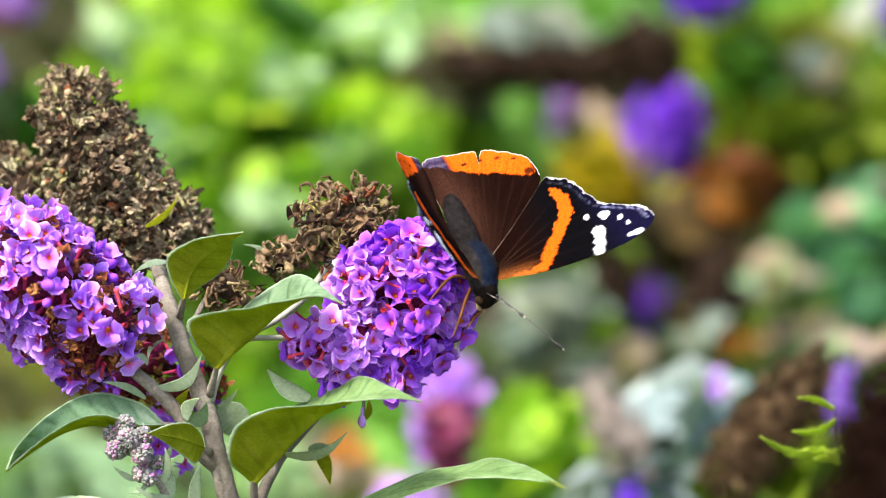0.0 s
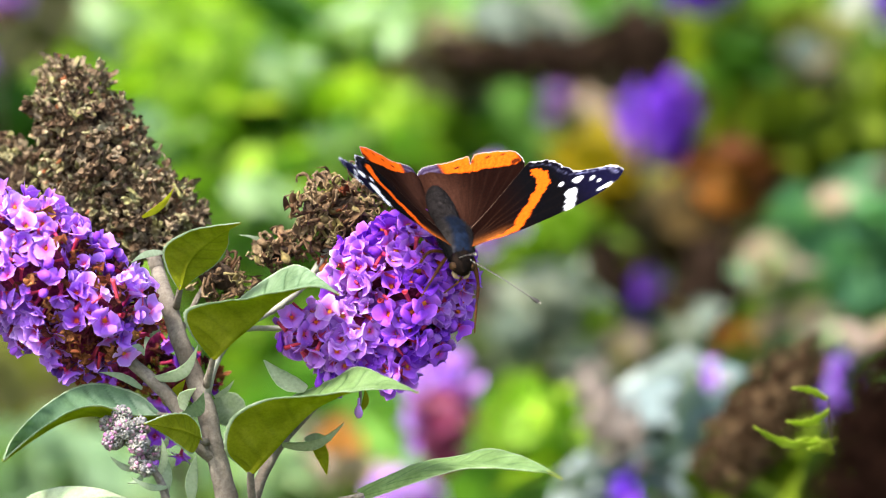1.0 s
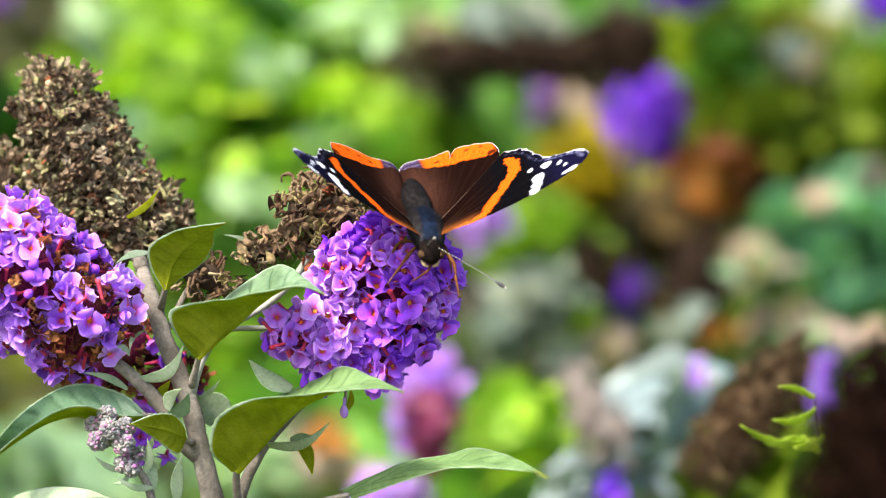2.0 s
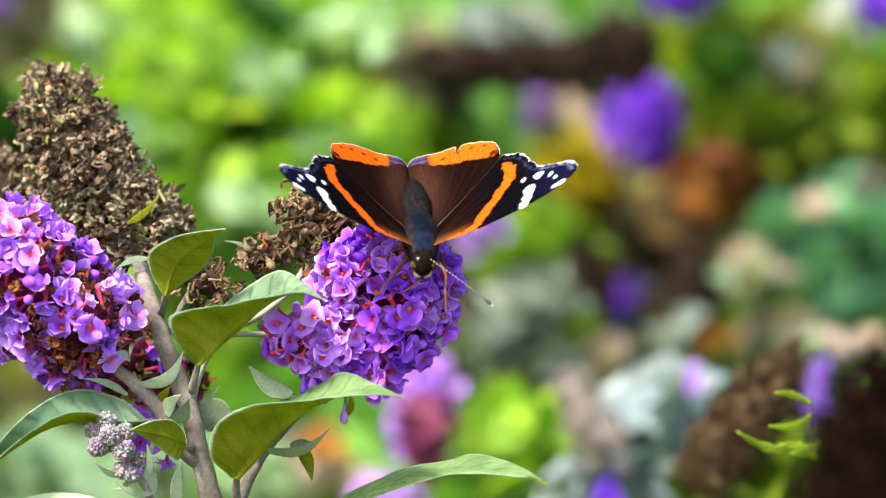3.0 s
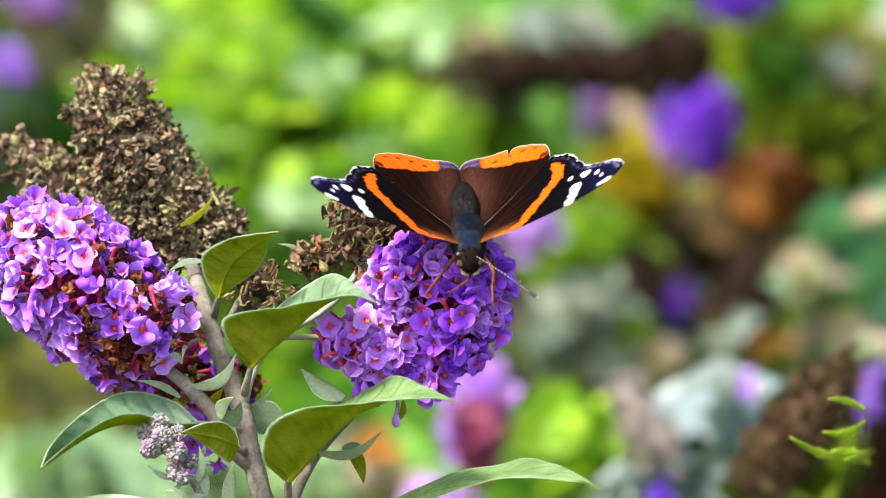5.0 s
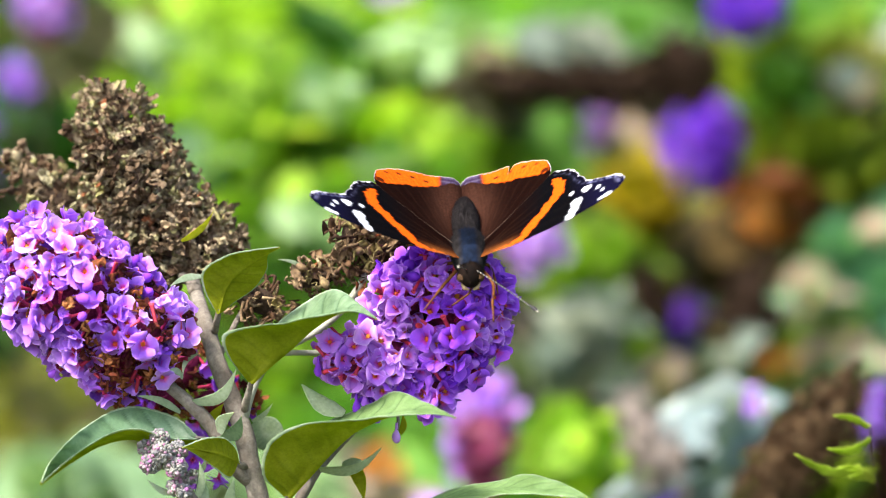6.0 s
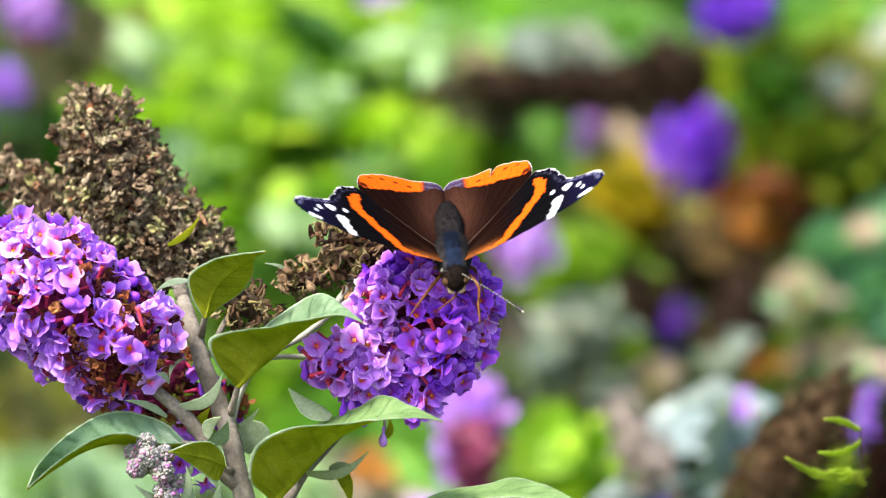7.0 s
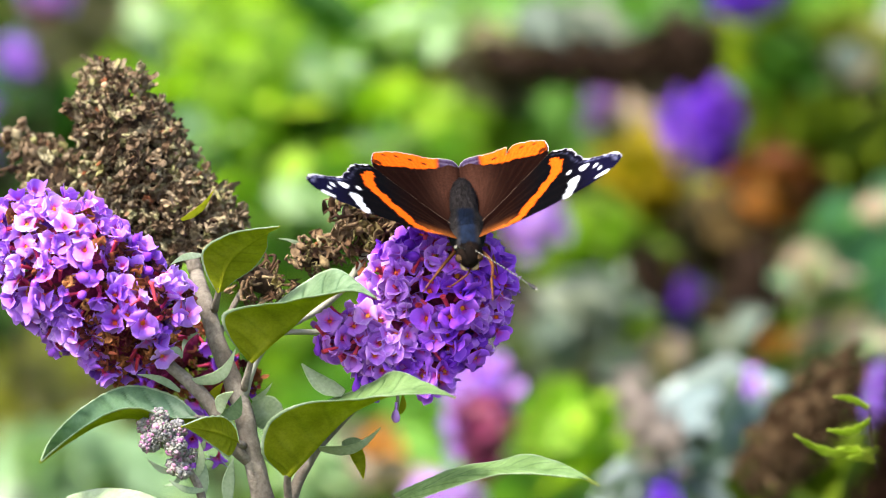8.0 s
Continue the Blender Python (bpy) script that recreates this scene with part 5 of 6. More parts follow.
def shrub(base_u, d, label, category="bush"):
    p = spot(base_u, 441, d)
    p.z = 0.0
    return thing("shrub", p, label, category, "bushes behind")


def canes_to(parent, ends, r=0.003):
    for q in ends:
        b0 = parent.location.copy()
        cane(parent, [b0, b0.lerp(q, 0.5) + Vector((0.02, 0.03, 0.05)), q], r, r * 0.4)


S1 = shrub(500, 1.7, "leafy lime-green bush in bright light")
foliage("foliage", [(480, 190, 320, 190, 1.62, 0.18, 330, 0.062, 0.42), (330, 60, 260, 120, 1.7, 0.2, 150, 0.06, 0.42), (560, 400, 220, 110, 1.5, 0.06, 80, 0.06, 0.42), (390, 250, 190, 130, 1.48, 0.05, 70, 0.06, 0.42), (380, 330, 150, 120, 1.40, 0.04, 70, 0.055, 0.42), (560, 240, 190, 90, 1.36, 0.03, 110, 0.032, 0.5), (690, 270, 90, 50, 1.36, 0.03, 24, 0.03, 0.5)], LIME, 31, S1)
foliage("foliage", [(800, 215, 150, 70, 1.55, 0.1, 34, 0.055, 0.4)], GREEN, 231, S1)
foliage("foliage", [(420, 360, 260, 120, 1.7, 0.12, 80, 0.06, 0.4), (150, 330, 200, 160, 1.8, 0.1, 60, 0.06, 0.4), (780, 30, 260, 60, 1.7, 0.1, 60, 0.06, 0.35)], GREEN, 32, S1)
foliage("foliage", [(20, 880, 140, 60, 1.6, 0.1, 14, 0.07, 0.35)], PALE, 33, S1)
foliage("foliage", [(712, 66, 85, 52, 1.42, 0.04, 30, 0.034, 0.5), (235, 95, 48, 62, 1.40, 0.03, 20, 0.032, 0.45), (500, 60, 70, 40, 1.45, 0.03, 8, 0.03, 0.45), (512, 165, 40, 28, 1.32, 0.02, 12, 0.026, 0.5), (299, 262, 32, 36, 1.32, 0.02, 12, 0.026, 0.5), (622, 276, 40, 24, 1.31, 0.02, 10, 0.026, 0.5), (486, 368, 44, 26, 1.31, 0.02, 8, 0.026, 0.5), (70, 830, 140, 60, 1.32, 0.03, 56, 0.03, 0.5), (470, 830, 80, 50, 1.28, 0.03, 12, 0.024, 0.5)], MINT, 334, S1)
foliage("foliage", [(395, 200, 110, 22, 1.38, 0.03, 10, 0.045, 0.42), (480, 110, 60, 60, 1.42, 0.03, 10, 0.05, 0.42), (500, 400, 140, 80, 1.34, 0.03, 80, 0.03, 0.5), (600, 250, 150, 60, 1.34, 0.03, 30, 0.03, 0.5)], GREEN, 335, S1)
foliage("foliage", [(90, 40, 80, 60, 1.5, 0.04, 14, 0.05, 0.42), (80, 690, 110, 70, 1.34, 0.03, 12, 0.03, 0.5), (420, 850, 140, 60, 1.3, 0.03, 8, 0.03, 0.5)], DULL, 336, S1)
foliage("foliage", [(510, 188, 80, 12, 1.36, 0.02, 4, 0.016, 0.5), (765, 190, 40, 40, 1.4, 0.02, 6, 0.024, 0.5)], OLIVE, 337, S1)
foliage("foliage", [(400, 150, 150, 100, 1.34, 0.03, 40, 0.028, 0.5), (330, 330, 120, 80, 1.33, 0.03, 30, 0.028, 0.5), (560, 330, 120, 60, 1.33, 0.03, 24, 0.028, 0.5)], LIME, 338, S1)
foliage("foliage", [(480, 1500, 330, 420, 1.75, 0.12, 260, 0.065, 0.42), (480, 2600, 360, 900, 1.75, 0.15, 380, 0.07, 0.42)], GREEN, 131, S1)
canes_to(S1, [spot(480, 200, 1.72), spot(300, 120, 1.8), spot(700, 60, 1.75), spot(180, 300, 1.85)])

# dark leaves painted in as shaded gaps of the lime bush
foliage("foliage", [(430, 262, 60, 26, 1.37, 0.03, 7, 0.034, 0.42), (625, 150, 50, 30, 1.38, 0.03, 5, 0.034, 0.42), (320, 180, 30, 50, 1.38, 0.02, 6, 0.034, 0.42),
                    (540, 335, 60, 30, 1.36, 0.03, 6, 0.032, 0.42), (690, 215, 40, 26, 1.36, 0.02, 4, 0.03, 0.42), (470, 30, 60, 26, 1.4, 0.03, 6, 0.034, 0.42)], SHADE_DARK, 339, S1)
foliage("foliage", [(585, 190, 50, 26, 1.33, 0.02, 8, 0.03, 0.5), (735, 215, 60, 22, 1.33, 0.02, 8, 0.03, 0.42), (455, 170, 40, 26, 1.33, 0.02, 6, 0.03, 0.45)], BRIGHT, 340, S1)

S2 = shrub(1150, 1.45, "butterfly bush with violet panicles and old brown spikes")
spike("flower_spike", 1170, 230, 1205, 90, 1.42, 0.0172, 0.0158, FAR_PETAL, S2, 51, "violet panicle", taper=0.25)
spike("flower_spike", 1276, -64, 1315, -150, 1.35, 0.022, 0.0145, FAR_PETAL, S2, 52, "violet panicle")
spike("flower_spike", 1152, 532, 1150, 460, 1.4, 0.0095, 0.008, FAR_PETAL, S2, 53, "small violet panicle")
spike("seed_spike", 960, 118, 740, 118, 1.3, 0.050, 0.0080, BROWN_FAR, S2, 54, "brown faded spike", husk=True, taper=0.15)
spike("seed_spike", 1140, 88, 1120, 30, 1.3, 0.016, 0.014, BROWN_FAR, S2, 55, "brown faded spike", husk=True)
spike("flower_spike", 985, 200, 962, 245, 1.55, 0.010, 0.006, FAR_LILAC, S2, 56, "pale lilac fading panicle")
spike("flower_spike", 884, 378, 880, 300, 1.3, 0.0145, 0.0105, FAR_LILAC, S2, 57, "lilac panicle")
spike("flower_spike", 712, 395, 712, 300, 1.5, 0.013, 0.008, FAR_LILAC, S2, 58, "lilac panicle")
foliage("foliage", [(795, 140, 60, 55, 1.38, 0.03, 34, 0.032, 0.5)], DULL, 59, S2)
foliage("foliage", [(1068, 338, 56, 50, 1.42, 0.03, 46, 0.028, 0.55)], YELLOW, 34, S2)
foliage("foliage", [(1030, 205, 60, 45, 1.58, 0.03, 9, 0.026, 0.5), (1545, 340, 50, 16, 1.38, 0.02, 9, 0.022, 0.5), (1490, 380, 34, 16, 1.36, 0.02, 7, 0.02, 0.5), (1435, 115, 34, 40, 1.36, 0.02, 9, 0.02, 0.5), (1367, 485, 65, 26, 1.34, 0.02, 22, 0.022, 0.5), (1425, 590, 60, 20, 1.33, 0.02, 14, 0.02, 0.5), (1240, 560, 30, 20, 1.3, 0.02, 2, 0.016, 0.5), (1560, 622, 60, 22, 1.2, 0.02, 9, 0.018, 0.5), (1080, 640, 60, 22, 1.3, 0.02, 8, 0.018, 0.5), (880, 560, 40, 30, 1.34, 0.02, 4, 0.018, 0.5)], FADED, 341, S2)
foliage("foliage", [(1200, 400, 100, 80, 1.40, 0.04, 22, 0.03, 0.5), (1260, 260, 50, 60, 1.46, 0.03, 14, 0.03, 0.5), (1150, 130, 120, 40, 1.5, 0.04, 12, 0.05, 0.4), (1330, 330, 50, 50, 1.42, 0.03, 5, 0.026, 0.5)], DEEP_BROWN, 135, S2)
foliage("foliage", [(1300, 340, 70, 75, 1.37, 0.03, 34, 0.024, 0.5), (1230, 420, 70, 50, 1.5, 0.06, 14, 0.03, 0.45), (1430, 370, 70, 50, 1.5, 0.06, 10, 0.035, 0.4)], RUSSET, 35, S2)
foliage("foliage", [(1020, 40, 70, 40, 1.75, 0.04, 5, 0.05, 0.4)], PALE, 36, S2)
foliage("foliage", [(1360, 250, 90, 80, 1.6, 0.06, 26, 0.05, 0.42), (1540, 220, 90, 70, 1.55, 0.05, 50, 0.035, 0.5), (1440, 90, 60, 60, 1.5, 0.04, 26, 0.03, 0.5), (1330, 150, 80, 90, 1.5, 0.04, 30, 0.03, 0.5), (880, 160, 160, 90, 1.7, 0.06, 34, 0.06, 0.4), (820, 330, 120, 100, 1.7, 0.06, 34, 0.06, 0.4)], OLIVE, 37, S2)
foliage("foliage", [(1440, 575, 110, 40, 1.45, 0.05, 22, 0.026, 0.5)], LIME, 38, S2)
foliage("foliage", [(940, 20, 160, 50, 1.7, 0.06, 34, 0.055, 0.4), (1326, 112, 40, 34, 1.37, 0.02, 14, 0.034, 0.55), (1545, 100, 60, 50, 1.48, 0.04, 14, 0.03, 0.5), (1420, 10, 80, 40, 1.55, 0.03, 16, 0.05, 0.42)], GREEN, 238, S2)
foliage("foliage", [(1480, 150, 110, 90, 1.6, 0.06, 24, 0.035, 0.5), (1330, 130, 70, 85, 1.55, 0.05, 22, 0.03, 0.5), (1550, 190, 90, 70, 1.48, 0.04, 26, 0.03, 0.5), (1510, 40, 110, 50, 1.6, 0.05, 24, 0.03, 0.5), (1590, 330, 70, 60, 1.5, 0.04, 16, 0.034, 0.5), (1450, 330, 60, 40, 1.42, 0.03, 12, 0.03, 0.5)], MOSS, 240, S2)
spike("flower_spike", 1600, 10, 1610, -60, 1.4, 0.010, 0.008, FAR_PETAL, S2, 561, "small violet panicle")
foliage("foliage", [(890, 50, 90, 26, 1.55, 0.04, 10, 0.03, 0.5), (1120, 60, 60, 26, 1.5, 0.03, 5, 0.024, 0.5), (1360, 480, 50, 30, 1.34, 0.03, 8, 0.02, 0.5), (1440, 620, 60, 16, 1.36, 0.03, 6, 0.02, 0.5)], MINT, 239, S2)
foliage("foliage", [(1150, 2300, 330, 1100, 1.5, 0.1, 420, 0.07, 0.42)], OLIVE, 132, S2)
foliage("foliage", [(992, 428, 62, 42, 1.37, 0.02, 24, 0.03, 0.5), (1010, 560, 50, 22, 1.36, 0.02, 8, 0.03, 0.5)], LIME, 571, S2)
foliage("foliage", [(1308, 95, 60, 46, 1.38, 0.02, 20, 0.034, 0.5), (1370, 200, 50, 50, 1.38, 0.02, 20, 0.034, 0.5), (1500, 250, 60, 40, 1.4, 0.03, 16, 0.034, 0.5), (1300, 70, 60, 40, 1.4, 0.03, 10, 0.034, 0.5)], MOSS, 572, S2)
canes_to(S2, [spot(1168, 270, 1.36), spot(1255, 60, 1.36), spot(1150, 560, 1.41), spot(1140, 110, 1.32), spot(1000, 260, 1.56), spot(905, 440, 1.46)], 0.0022)

S3 = shrub(1250, 1.6, "shaded bush with dark spikes and dull leaves")
spike("seed_spike", 1258, 525, 1290, 420, 1.3, 0.022, 0.0142, BROWN_FAR, S3, 61, "dark brown spike", husk=True)
spike("seed_spike", 1078, 490, 1060, 400, 1.33, 0.017, 0.0105, BROWN_FAR, S3, 62, "dark brown spike", husk=True)
spike("seed_spike", 1462, 135, 1440, 60, 1.37, 0.013, 0.0075, BROWN_FAR, S3, 63, "brown spike", husk=True)
foliage("foliage", [(1180, 450, 240, 130, 1.72, 0.05, 70, 0.06, 0.4), (880, 590, 160, 110, 1.5, 0.05, 70, 0.055, 0.42), (1000, 440, 120, 60, 1.5, 0.05, 30, 0.055, 0.42)], OLIVE, 39, S3)
foliage("foliage", [(1010, 545, 45, 28, 1.34, 0.03, 10, 0.026, 0.5), (1390, 630, 90, 20, 1.4, 0.04, 3, 0.02, 0.5), (1400, 530, 60, 40, 1.45, 0.03, 6, 0.02, 0.5)], PALE, 40, S3)
foliage("foliage", [(930, 650, 120, 55, 1.35, 0.03, 90, 0.026, 0.5), (1130, 240, 40, 50, 1.5, 0.03, 8, 0.024, 0.5), (1240, 430, 70, 40, 1.45, 0.03, 20, 0.026, 0.5)], DULL, 401, S3)
foliage("foliage", [(1020, 590, 50, 20, 1.32, 0.02, 8, 0.02, 0.5), (1590, 560, 40, 30, 1.4, 0.02, 6, 0.024, 0.5), (1450, 560, 66, 24, 1.36, 0.03, 18, 0.022, 0.5), (900, 470, 80, 36, 1.38, 0.02, 14, 0.026, 0.5), (880, 250, 60, 40, 1.45, 0.03, 5, 0.024, 0.5), (1440, 30, 60, 20, 1.5, 0.02, 9, 0.026, 0.5)], LIME, 402, S3)
foliage("foliage", [(900, 62, 120, 20, 1.44, 0.02, 18, 0.03, 0.5), (1455, 140, 30, 30, 1.36, 0.02, 7, 0.022, 0.5), (1565, 30, 50, 18, 1.42, 0.02, 8, 0.026, 0.5), (985, 556, 46, 36, 1.3, 0.02, 34, 0.03, 0.5), (885, 630, 60, 50, 1.28, 0.02, 22, 0.026, 0.5), (1045, 655, 50, 24, 1.28, 0.02, 12, 0.022, 0.5), (1240, 585, 26, 30, 1.27, 0.02, 6, 0.018, 0.5)], GREYISH, 403, S3)
foliage("foliage", [(1540, 460, 110, 105, 1.40, 0.05, 150, 0.034, 0.5), (1410, 420, 60, 50, 1.40, 0.03, 30, 0.03, 0.5), (1425, 402, 34, 34, 1.35, 0.02, 16, 0.026, 0.5), (1400, 600, 150, 70, 1.6, 0.06, 34, 0.065, 0.42), (1130, 630, 120, 60, 1.6, 0.06, 30, 0.06, 0.42)], TEAL, 41, S3)
foliage("foliage", [(1315, 600, 30, 14, 1.31, 0.02, 5, 0.015, 0.5), (1285, 350, 26, 30, 1.34, 0.02, 4, 0.016, 0.5), (1345, 345, 40, 30, 1.45, 0.03, 2, 0.014, 0.5)], ORANGE_LEAF, 42, S3)
canes_to(S3, [spot(1250, 600, 1.52), spot(1075, 560, 1.52), spot(1465, 190, 1.52)], 0.0025)

S4 = shrub(1000, 1.15, "low bush with faded panicles, pale felted leaves and lime shoots")
spike("flower_spike", 790, 716, 798, 600, 1.1, 0.0165, 0.0135, FAR_LILAC, S4, 71, "lilac panicle, crimson at the foot")
spike("flower_spike", 797, 778, 800, 850, 1.08, 0.011, 0.0085, FAR_PINK, S4, 72, "crimson foot of a fading panicle")
spike("flower_spike", 722, 892, 725, 800, 1.15, 0.009, 0.011, FAR_LILAC, S4, 73, "lilac panicle")
spike("flower_spike", 645, 800, 640, 740, 1.3, 0.012, 0.009, FAR_PINK, S4, 74, "pink panicle")
foliage("foliage", [(590, 805, 70, 30, 1.26, 0.02, 14, 0.02, 0.5), (640, 850, 50, 24, 1.2, 0.02, 8, 0.018, 0.5)], FADED, 741, S4)
foliage("foliage", [(625, 790, 44, 18, 1.24, 0.02, 6, 0.015, 0.5)], ORANGE_LEAF, 742, S4)
spike("flower_spike", 1266, 684, 1270, 640, 1.0, 0.0048, 0.0028, FAR_LILAC, S4, 75, "small lilac flower tip")
spike("flower_spike", 1112, 884, 1120, 830, 0.98, 0.004, 0.0042, FAR_PETAL, S4, 76, "small violet flower tip")
spike("seed_spike", 1085, 745, 1050, 680, 0.98, 0.015, 0.0075, GREY_FAR, S4, 77, "grey-pink faded spike", husk=True, gap=3.2, size=1.0)
spike("seed_spike", 1365, 745, 1470, 610, 0.88, 0.0225, 0.0105, BROWN_MID, S4, 78, "brown dried seed head", husk=True, gap=1.7, size=0.55)
foliage("foliage", [(1195, 748, 54, 62, 1.03, 0.02, 34, 0.028, 0.6), (1225, 862, 60, 24, 1.0, 0.02, 18, 0.022, 0.5), (1068, 866, 40, 20, 1.0, 0.02, 12, 0.022, 0.5)], PALE_BLUE, 43, S4)
foliage("foliage", [(955, 785, 80, 60, 1.1, 0.03, 24, 0.035, 0.55)], LIME, 44, S4)
foliage("foliage", [(870, 830, 200, 70, 1.25, 0.05, 50, 0.045, 0.42), (600, 760, 120, 120, 1.3, 0.05, 34, 0.05, 0.42)], GREEN, 45, S4)
foliage("foliage", [(1390, 850, 130, 60, 1.0, 0.04, 40, 0.04, 0.42), (1330, 876, 60, 16, 0.9, 0.01, 5, 0.024, 0.45)], MOSS, 451, S4)
foliage("foliage", [(1240, 800, 60, 80, 1.15, 0.03, 14, 0.045, 0.4), (1150, 640, 60, 30, 1.4, 0.04, 8, 0.05, 0.42)], SHADE_DARK, 46, S4)
foliage("foliage", [(520, 620, 170, 150, 1.45, 0.04, 90, 0.055, 0.42)], GREEN, 146, S4)
foliage("foliage", [(500, 620, 120, 110, 1.36, 0.03, 36, 0.03, 0.5)], LIME, 147, S4)
foliage("foliage", [(490, 835, 90, 50, 1.26, 0.03, 30, 0.028, 0.5), (300, 850, 110, 50, 1.3, 0.02, 34, 0.028, 0.5)], MINT, 743, S4)
canes_to(S4, [spot(792, 760, 1.12), spot(1085, 800, 0.99), spot(1195, 800, 1.07), spot(955, 820, 1.12), spot(715, 890, 1.16)], 0.001)

S5 = shrub(-60, 1.45, "butterfly bush with lilac panicles in the shade")
spike("flower_spike", -38, 122, -44, 20, 1.4, 0.009, 0.009, FAR_MAUVE, S5, 81, "violet panicle")
spike("flower_spike", -92, 235, -88, 150, 1.4, 0.011, 0.0095, FAR_MAUVE, S5, 82, "violet panicle")
spike("flower_spike", 15, -22, 20, -90, 1.35, 0.009, 0.0135, FAR_LILAC, S5, 83, "lilac panicle, pink at the foot")
spike("flower_spike", 15, 15, 15, 60, 1.38, 0.008, 0.008, FAR_PINK, S5, 84, "pink foot of a panicle")
spike("flower_spike", 625, -25, 640, -90, 1.5, 0.012, 0.009, FAR_LILAC, S5, 85, "pale lilac panicle")
foliage("foliage", [(10, 240, 90, 70, 1.42, 0.04, 50, 0.034, 0.5), (870, 140, 60, 40, 1.42, 0.03, 8, 0.03, 0.5), (300, 110, 30, 30, 1.36, 0.02, 4, 0.026, 0.5), (80, 20, 60, 60, 1.6, 0.04, 14, 0.06, 0.4), (-80, 400, 200, 260, 1.6, 0.05, 110, 0.06, 0.4)], SHADE_DARK, 47, S5)
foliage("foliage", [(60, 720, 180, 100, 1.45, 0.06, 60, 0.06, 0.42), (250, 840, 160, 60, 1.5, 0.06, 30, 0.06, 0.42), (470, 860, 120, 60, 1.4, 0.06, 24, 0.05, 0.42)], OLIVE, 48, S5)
foliage("foliage", [(-120, 2000, 330, 1000, 1.55, 0.1, 420, 0.07, 0.42)], SHADE_DARK, 133, S5)
canes_to(S5, [spot(-45, 180, 1.36), spot(0, 40, 1.36), spot(-60, 260, 1.41), spot(625, 60, 1.52)], 0.0022)

# sprig and dark spike near the right edge
S6 = shrub(1600, 0.76, "slender young shoot with toothed yellow-green leaves", "shoot")
tagged(S6, group="shoots")
NEAR = 0.725


def toothed(u0, v0, u1, v1, w, bow, seed):
    rnd = random.Random(seed)
    a, m, c = [], [], []
    du, dv = u1 - u0, v1 - v0
    ln = math.hypot(du, dv)
    nu, nv = -dv / ln, du / ln
    k = FOCUS - NEAR
    for i in range(10):
        f = i / 9
        b0 = bow * ln * math.sin(math.pi * f)
        h = w / 2 * math.sin(math.pi * (0.12 + 0.86 * f)) * (1.25 if i % 2 else 0.8)
        x, y = u0 + du * f + nu * b0, v0 + dv * f + nv * b0
        m.append((x, y, k * 1000)), a.append((x + nu * h, y + nv * h, k * 1000 + 1)), c.append((x - nu * h, y - nv * h, k * 1000 - 1))
    return leaf_mesh("leaf", a, m, c, SHOOT, SHOOT, rim_mat=SHOOT, n=36, cols=3, tooth=0.1, quilt=0.2)


SHOOT = leafy("shoot_yellow_green", (0.26, 0.33, 0.025), (0.36, 0.44, 0.04), (0.46, 0.53, 0.08), 0.4)
for k, q in enumerate(((1470, 802, 1344, 773, 15, -0.12), (1480, 745, 1402, 764, 14, -0.14), (1475, 725, 1412, 706, 11, 0.1), (1490, 822, 1420, 797, 20, 0.1), (1500, 792, 1440, 814, 18, -0.1))):
    part("leaf", toothed(*q, k), S6)
top = spot(1478, 715, NEAR)
cane(S6, [S6.location.copy(), spot(1560, 1100, NEAR + 0.01), spot(1500, 850, NEAR), spot(1484, 780, NEAR), top], 0.0005, 0.00016, WOOD)

S7 = shrub(1600, 0.47, "out-of-focus dark brown spike close to the lens", "shoot")
tagged(S7, group="shoots")
spike("seed_spike", 1588, 870, 1592, 640, 0.46, 0.0185, 0.0086, SHADED_SPIKE, S7, 91, "dark brown dried spike", husk=True, gap=1.9, size=0.7, taper=0.35)
spike("seed_spike", 1595, 1100, 1590, 900, 0.47, 0.022, 0.0085, SHADED_SPIKE, S7, 93, "dark brown dried spike", husk=True, gap=2.0, size=0.7, taper=0.1)
canes_to(S7, [spot(1585, 900, 0.475)], 0.003)
spike("flower_spike", 1500, 705, 1490, 620, 1.2, 0.0105, 0.0060, FAR_MAUVE, S2, 92, "violet panicle", gap=3.0, size=0.9)

# the hedge that closes the view
HEDGE = thing("hedge", (0, 2.6, 0), "tall mixed green hedge at the back of the bed", "hedge")


def hedge_leaves(mat, seed, n, y0, y1, size):
    rnd = random.Random(seed)
    v, f = [], []
    for _ in range(n):
        x, z = rnd.gauss(0, 1.0), rnd.uniform(0.05, 2.1)
        p = Vector((x, rnd.uniform(y0, y1) + 0.12 * noise.noise(Vector((x * 3, z * 3, seed))), z))
        turn = Euler((rnd.gauss(0.6, 0.5), rnd.gauss(0, 0.5), rnd.uniform(0, 6.28))).to_matrix()
        s = len(v)
        v += [p + turn @ q for q in leaf_points(rnd, size * rnd.uniform(0.7, 1.3), 0.45)]
        f += [tuple(s + i for i in q) for q in LEAF_FACES]
    part("foliage", mesh_of("foliage", v, f, (mat,)), HEDGE, kind="stuff")


hedge_leaves(GREEN, 1, 7500, 2.05, 2.5, 0.075)
hedge_leaves(LIME, 2, 2600, 2.05, 2.35, 0.075)
hedge_leaves(OLIVE, 3, 3800, 2.1, 2.5, 0.075)
hedge_leaves(SHADE_DARK, 4, 6000, 2.35, 2.7, 0.09)
for k in range(9):
    x = -1.2 + 0.3 * k
    cane(HEDGE, [Vector((x, 2.6, -0.03)), Vector((x + 0.05, 2.5, 0.9)), Vector((x - 0.06, 2.4, 1.9))], 0.014, 0.005)


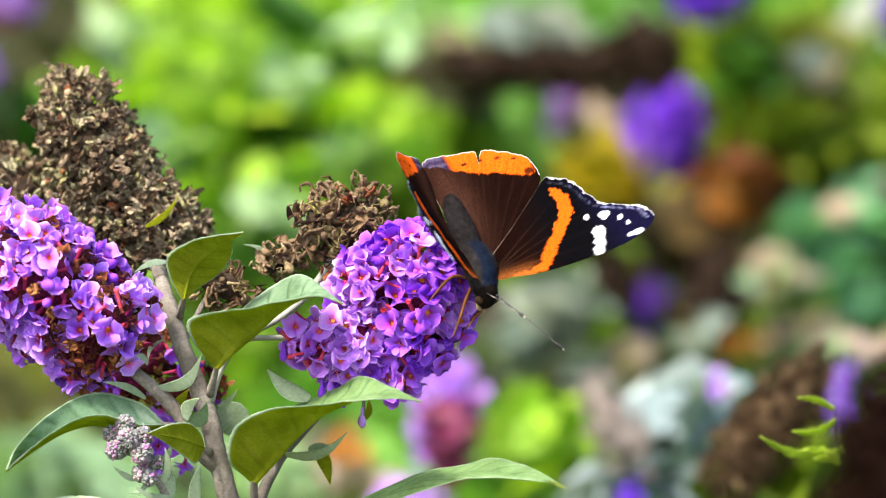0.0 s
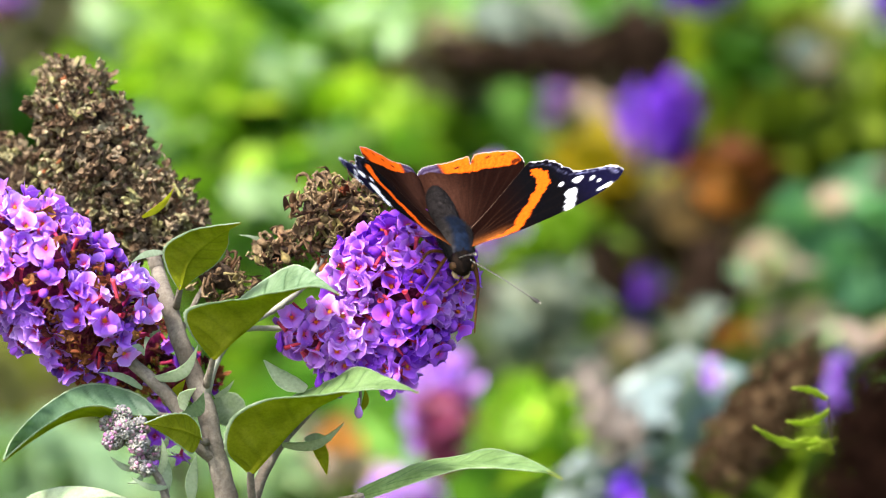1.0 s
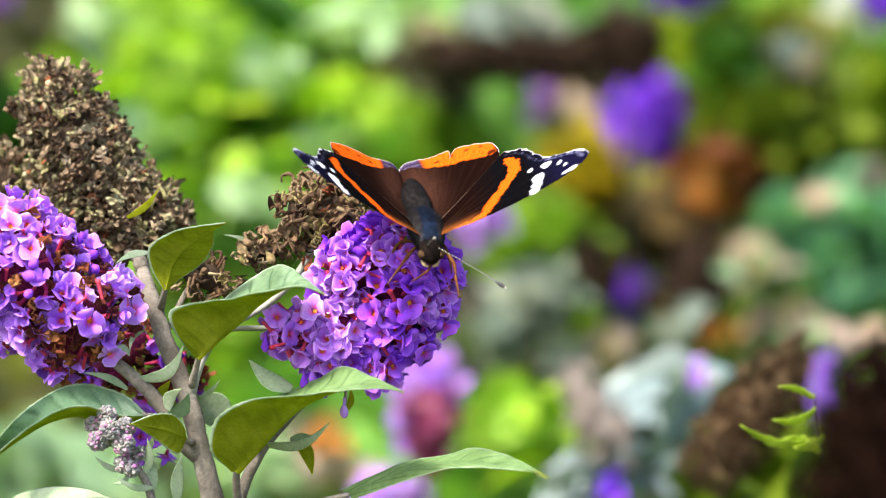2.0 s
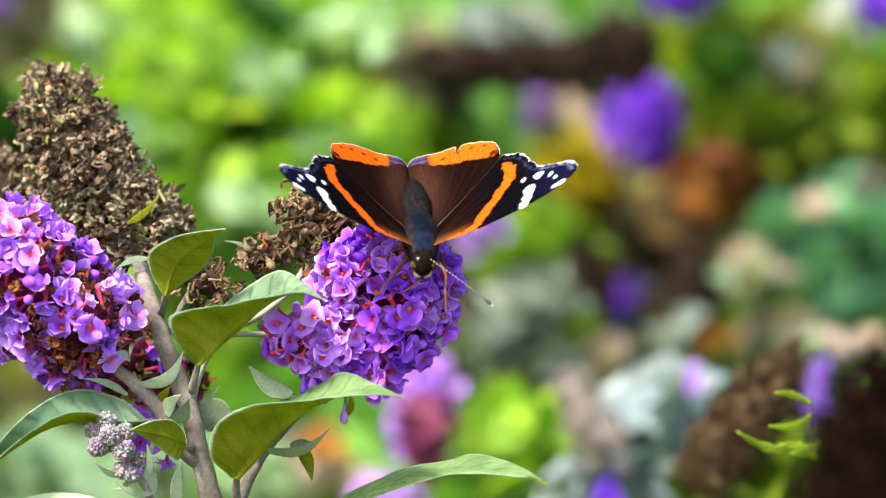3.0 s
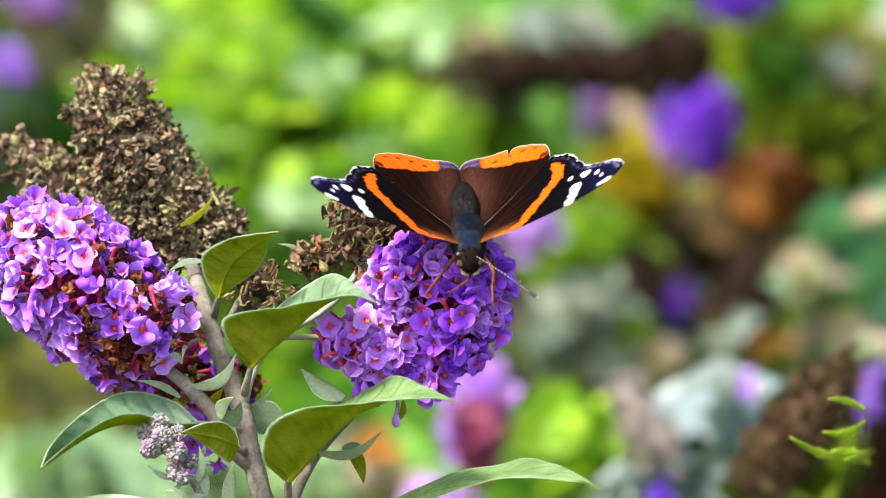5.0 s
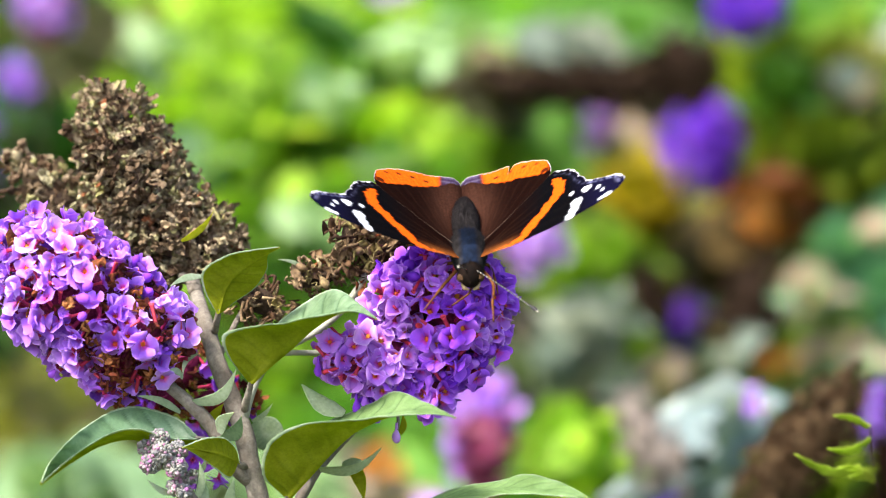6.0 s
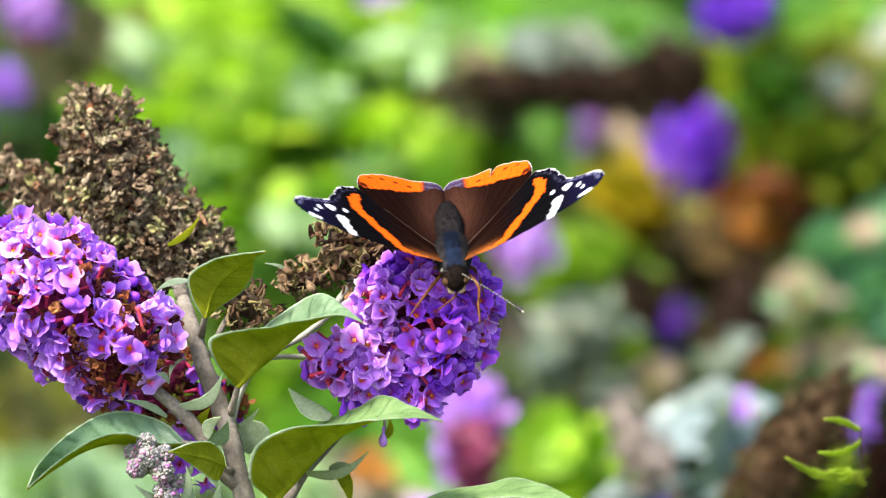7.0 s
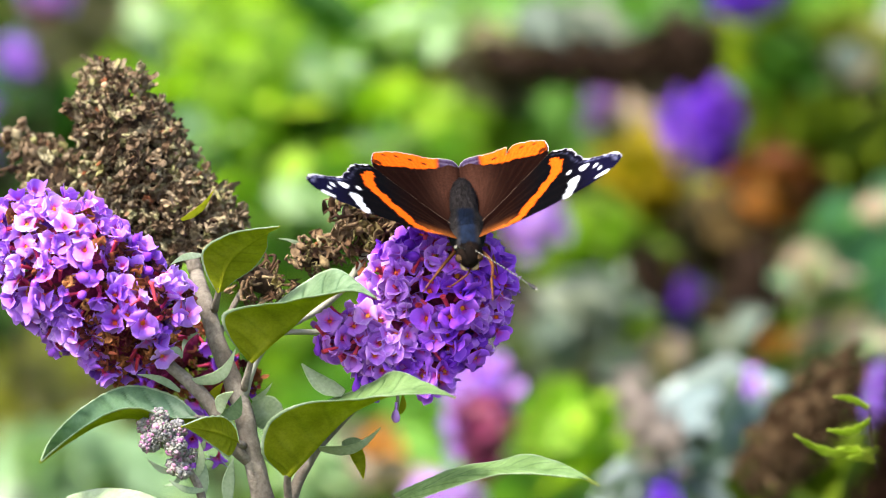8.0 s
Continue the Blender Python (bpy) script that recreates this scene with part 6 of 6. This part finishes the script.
# ---- what moves ----
def motions():
    # the bush sways on its foot: steps to the right
    sway = [(0, 0), (0.5, 3.5), (1, 5), (1.5, 1), (1.7, 1.5), (2.8, 8), (3, 9.5), (3.5, -4), (4, -2), (4.5, 10.5), (4.7, 9.5), (5.8, 0.5), (6, -1), (6.5, 5), (7, -7.5), (7.5, -7.5), (8, -1)]
    walk(bush, [(t, pose(foot.x, foot.y, 0, 0, glide(sway, t)[0] * 0.005, 0)) for t in TENTHS])
    # seconds; place on the bush; tip, turn and lean of the butterfly's body; lift of its right and left wings
    body = [(0.0, 854.9, 491.1, -42.1, 35.8, 2.1, 38.4, 38.1), (0.5, 847.3, 491.5, -51, 30.6, -2.2, 36.5, 36.5), (0.7, 838, 474, -57, 26.5, -2.0, 35.6, 36),
            (1.0, 817.1, 454.5, -62.6, 19, -0.9, 34.6, 35.2), (1.5, 793.1, 440.5, -67, 12.4, 1.2, 35, 34.8), (1.7, 792, 437, -67, 12.6, 0.8, 35, 34.6),
            (2.8, 782.8, 434, -57.5, 13.4, -2.9, 33.6, 32), (3.0, 778.9, 442, -58.8, 6.9, -0.3, 36.5, 34), (3.2, 773, 436, -60, 4.4, 1.2, 36.6, 34.2),
            (3.5, 768.1, 432.2, -61, 2, 2.7, 36.8, 34.5), (4.0, 766.4, 431, -61.6, 2.1, 3.6, 31.6, 31.1), (4.5, 767.9, 433.6, -60.9, 2.4, 3.4, 31.4, 30.9),
            (6.0, 768.1, 429.5, -61.7, 2.6, 2.8, 31.5, 29.5), (6.5, 766.6, 429.9, -62.6, 2.2, 4, 31.3, 31), (7.0, 764.5, 429.2, -62.1, 1.9, 5.2, 31.7, 31.7),
            (7.5, 763.4, 430.8, -62.2, 2.2, 4.9, 30.1, 30), (8.0, 765.2, 430.7, -62.2, 1.9, 4.6, 30.3, 30.1)]
    turn = REF.to_3x3().to_4x4()
    rows = []
    for t in TENTHS:
        u, v, tip, yaw, lean, _, _ = glide(body, t)
        rows.append((t, Matrix.Translation(spot(u + glide(sway, t)[0], v, FOCUS - 0.010)) @ turn @ pose(0, 0, 0, tip, yaw, lean)))
    walk(butterfly, rows)
    # the right foreleg is tucked under the chin at first and stretches out as the butterfly turns
    hip = Vector((1.8, -0.4, -1.6)) * MM
    tuck = [(0, 78), (0.5, 70), (1.0, 45), (1.5, 0), (8, 0)]
    walk(LEGS[1], [(t, Matrix.Translation(hip) @ pose(0, 0, 0, glide(tuck, t)[0], 0, 0) @ Matrix.Translation(-hip)) for t in TENTHS])
    for wing, s in WINGS:
        walk(wing, [(t, pose(s * 2 * MM, 1 * MM, 1 * MM, 0, -s * glide(body, t)[5 if s > 0 else 6], 0)) for t in TENTHS])


motions()
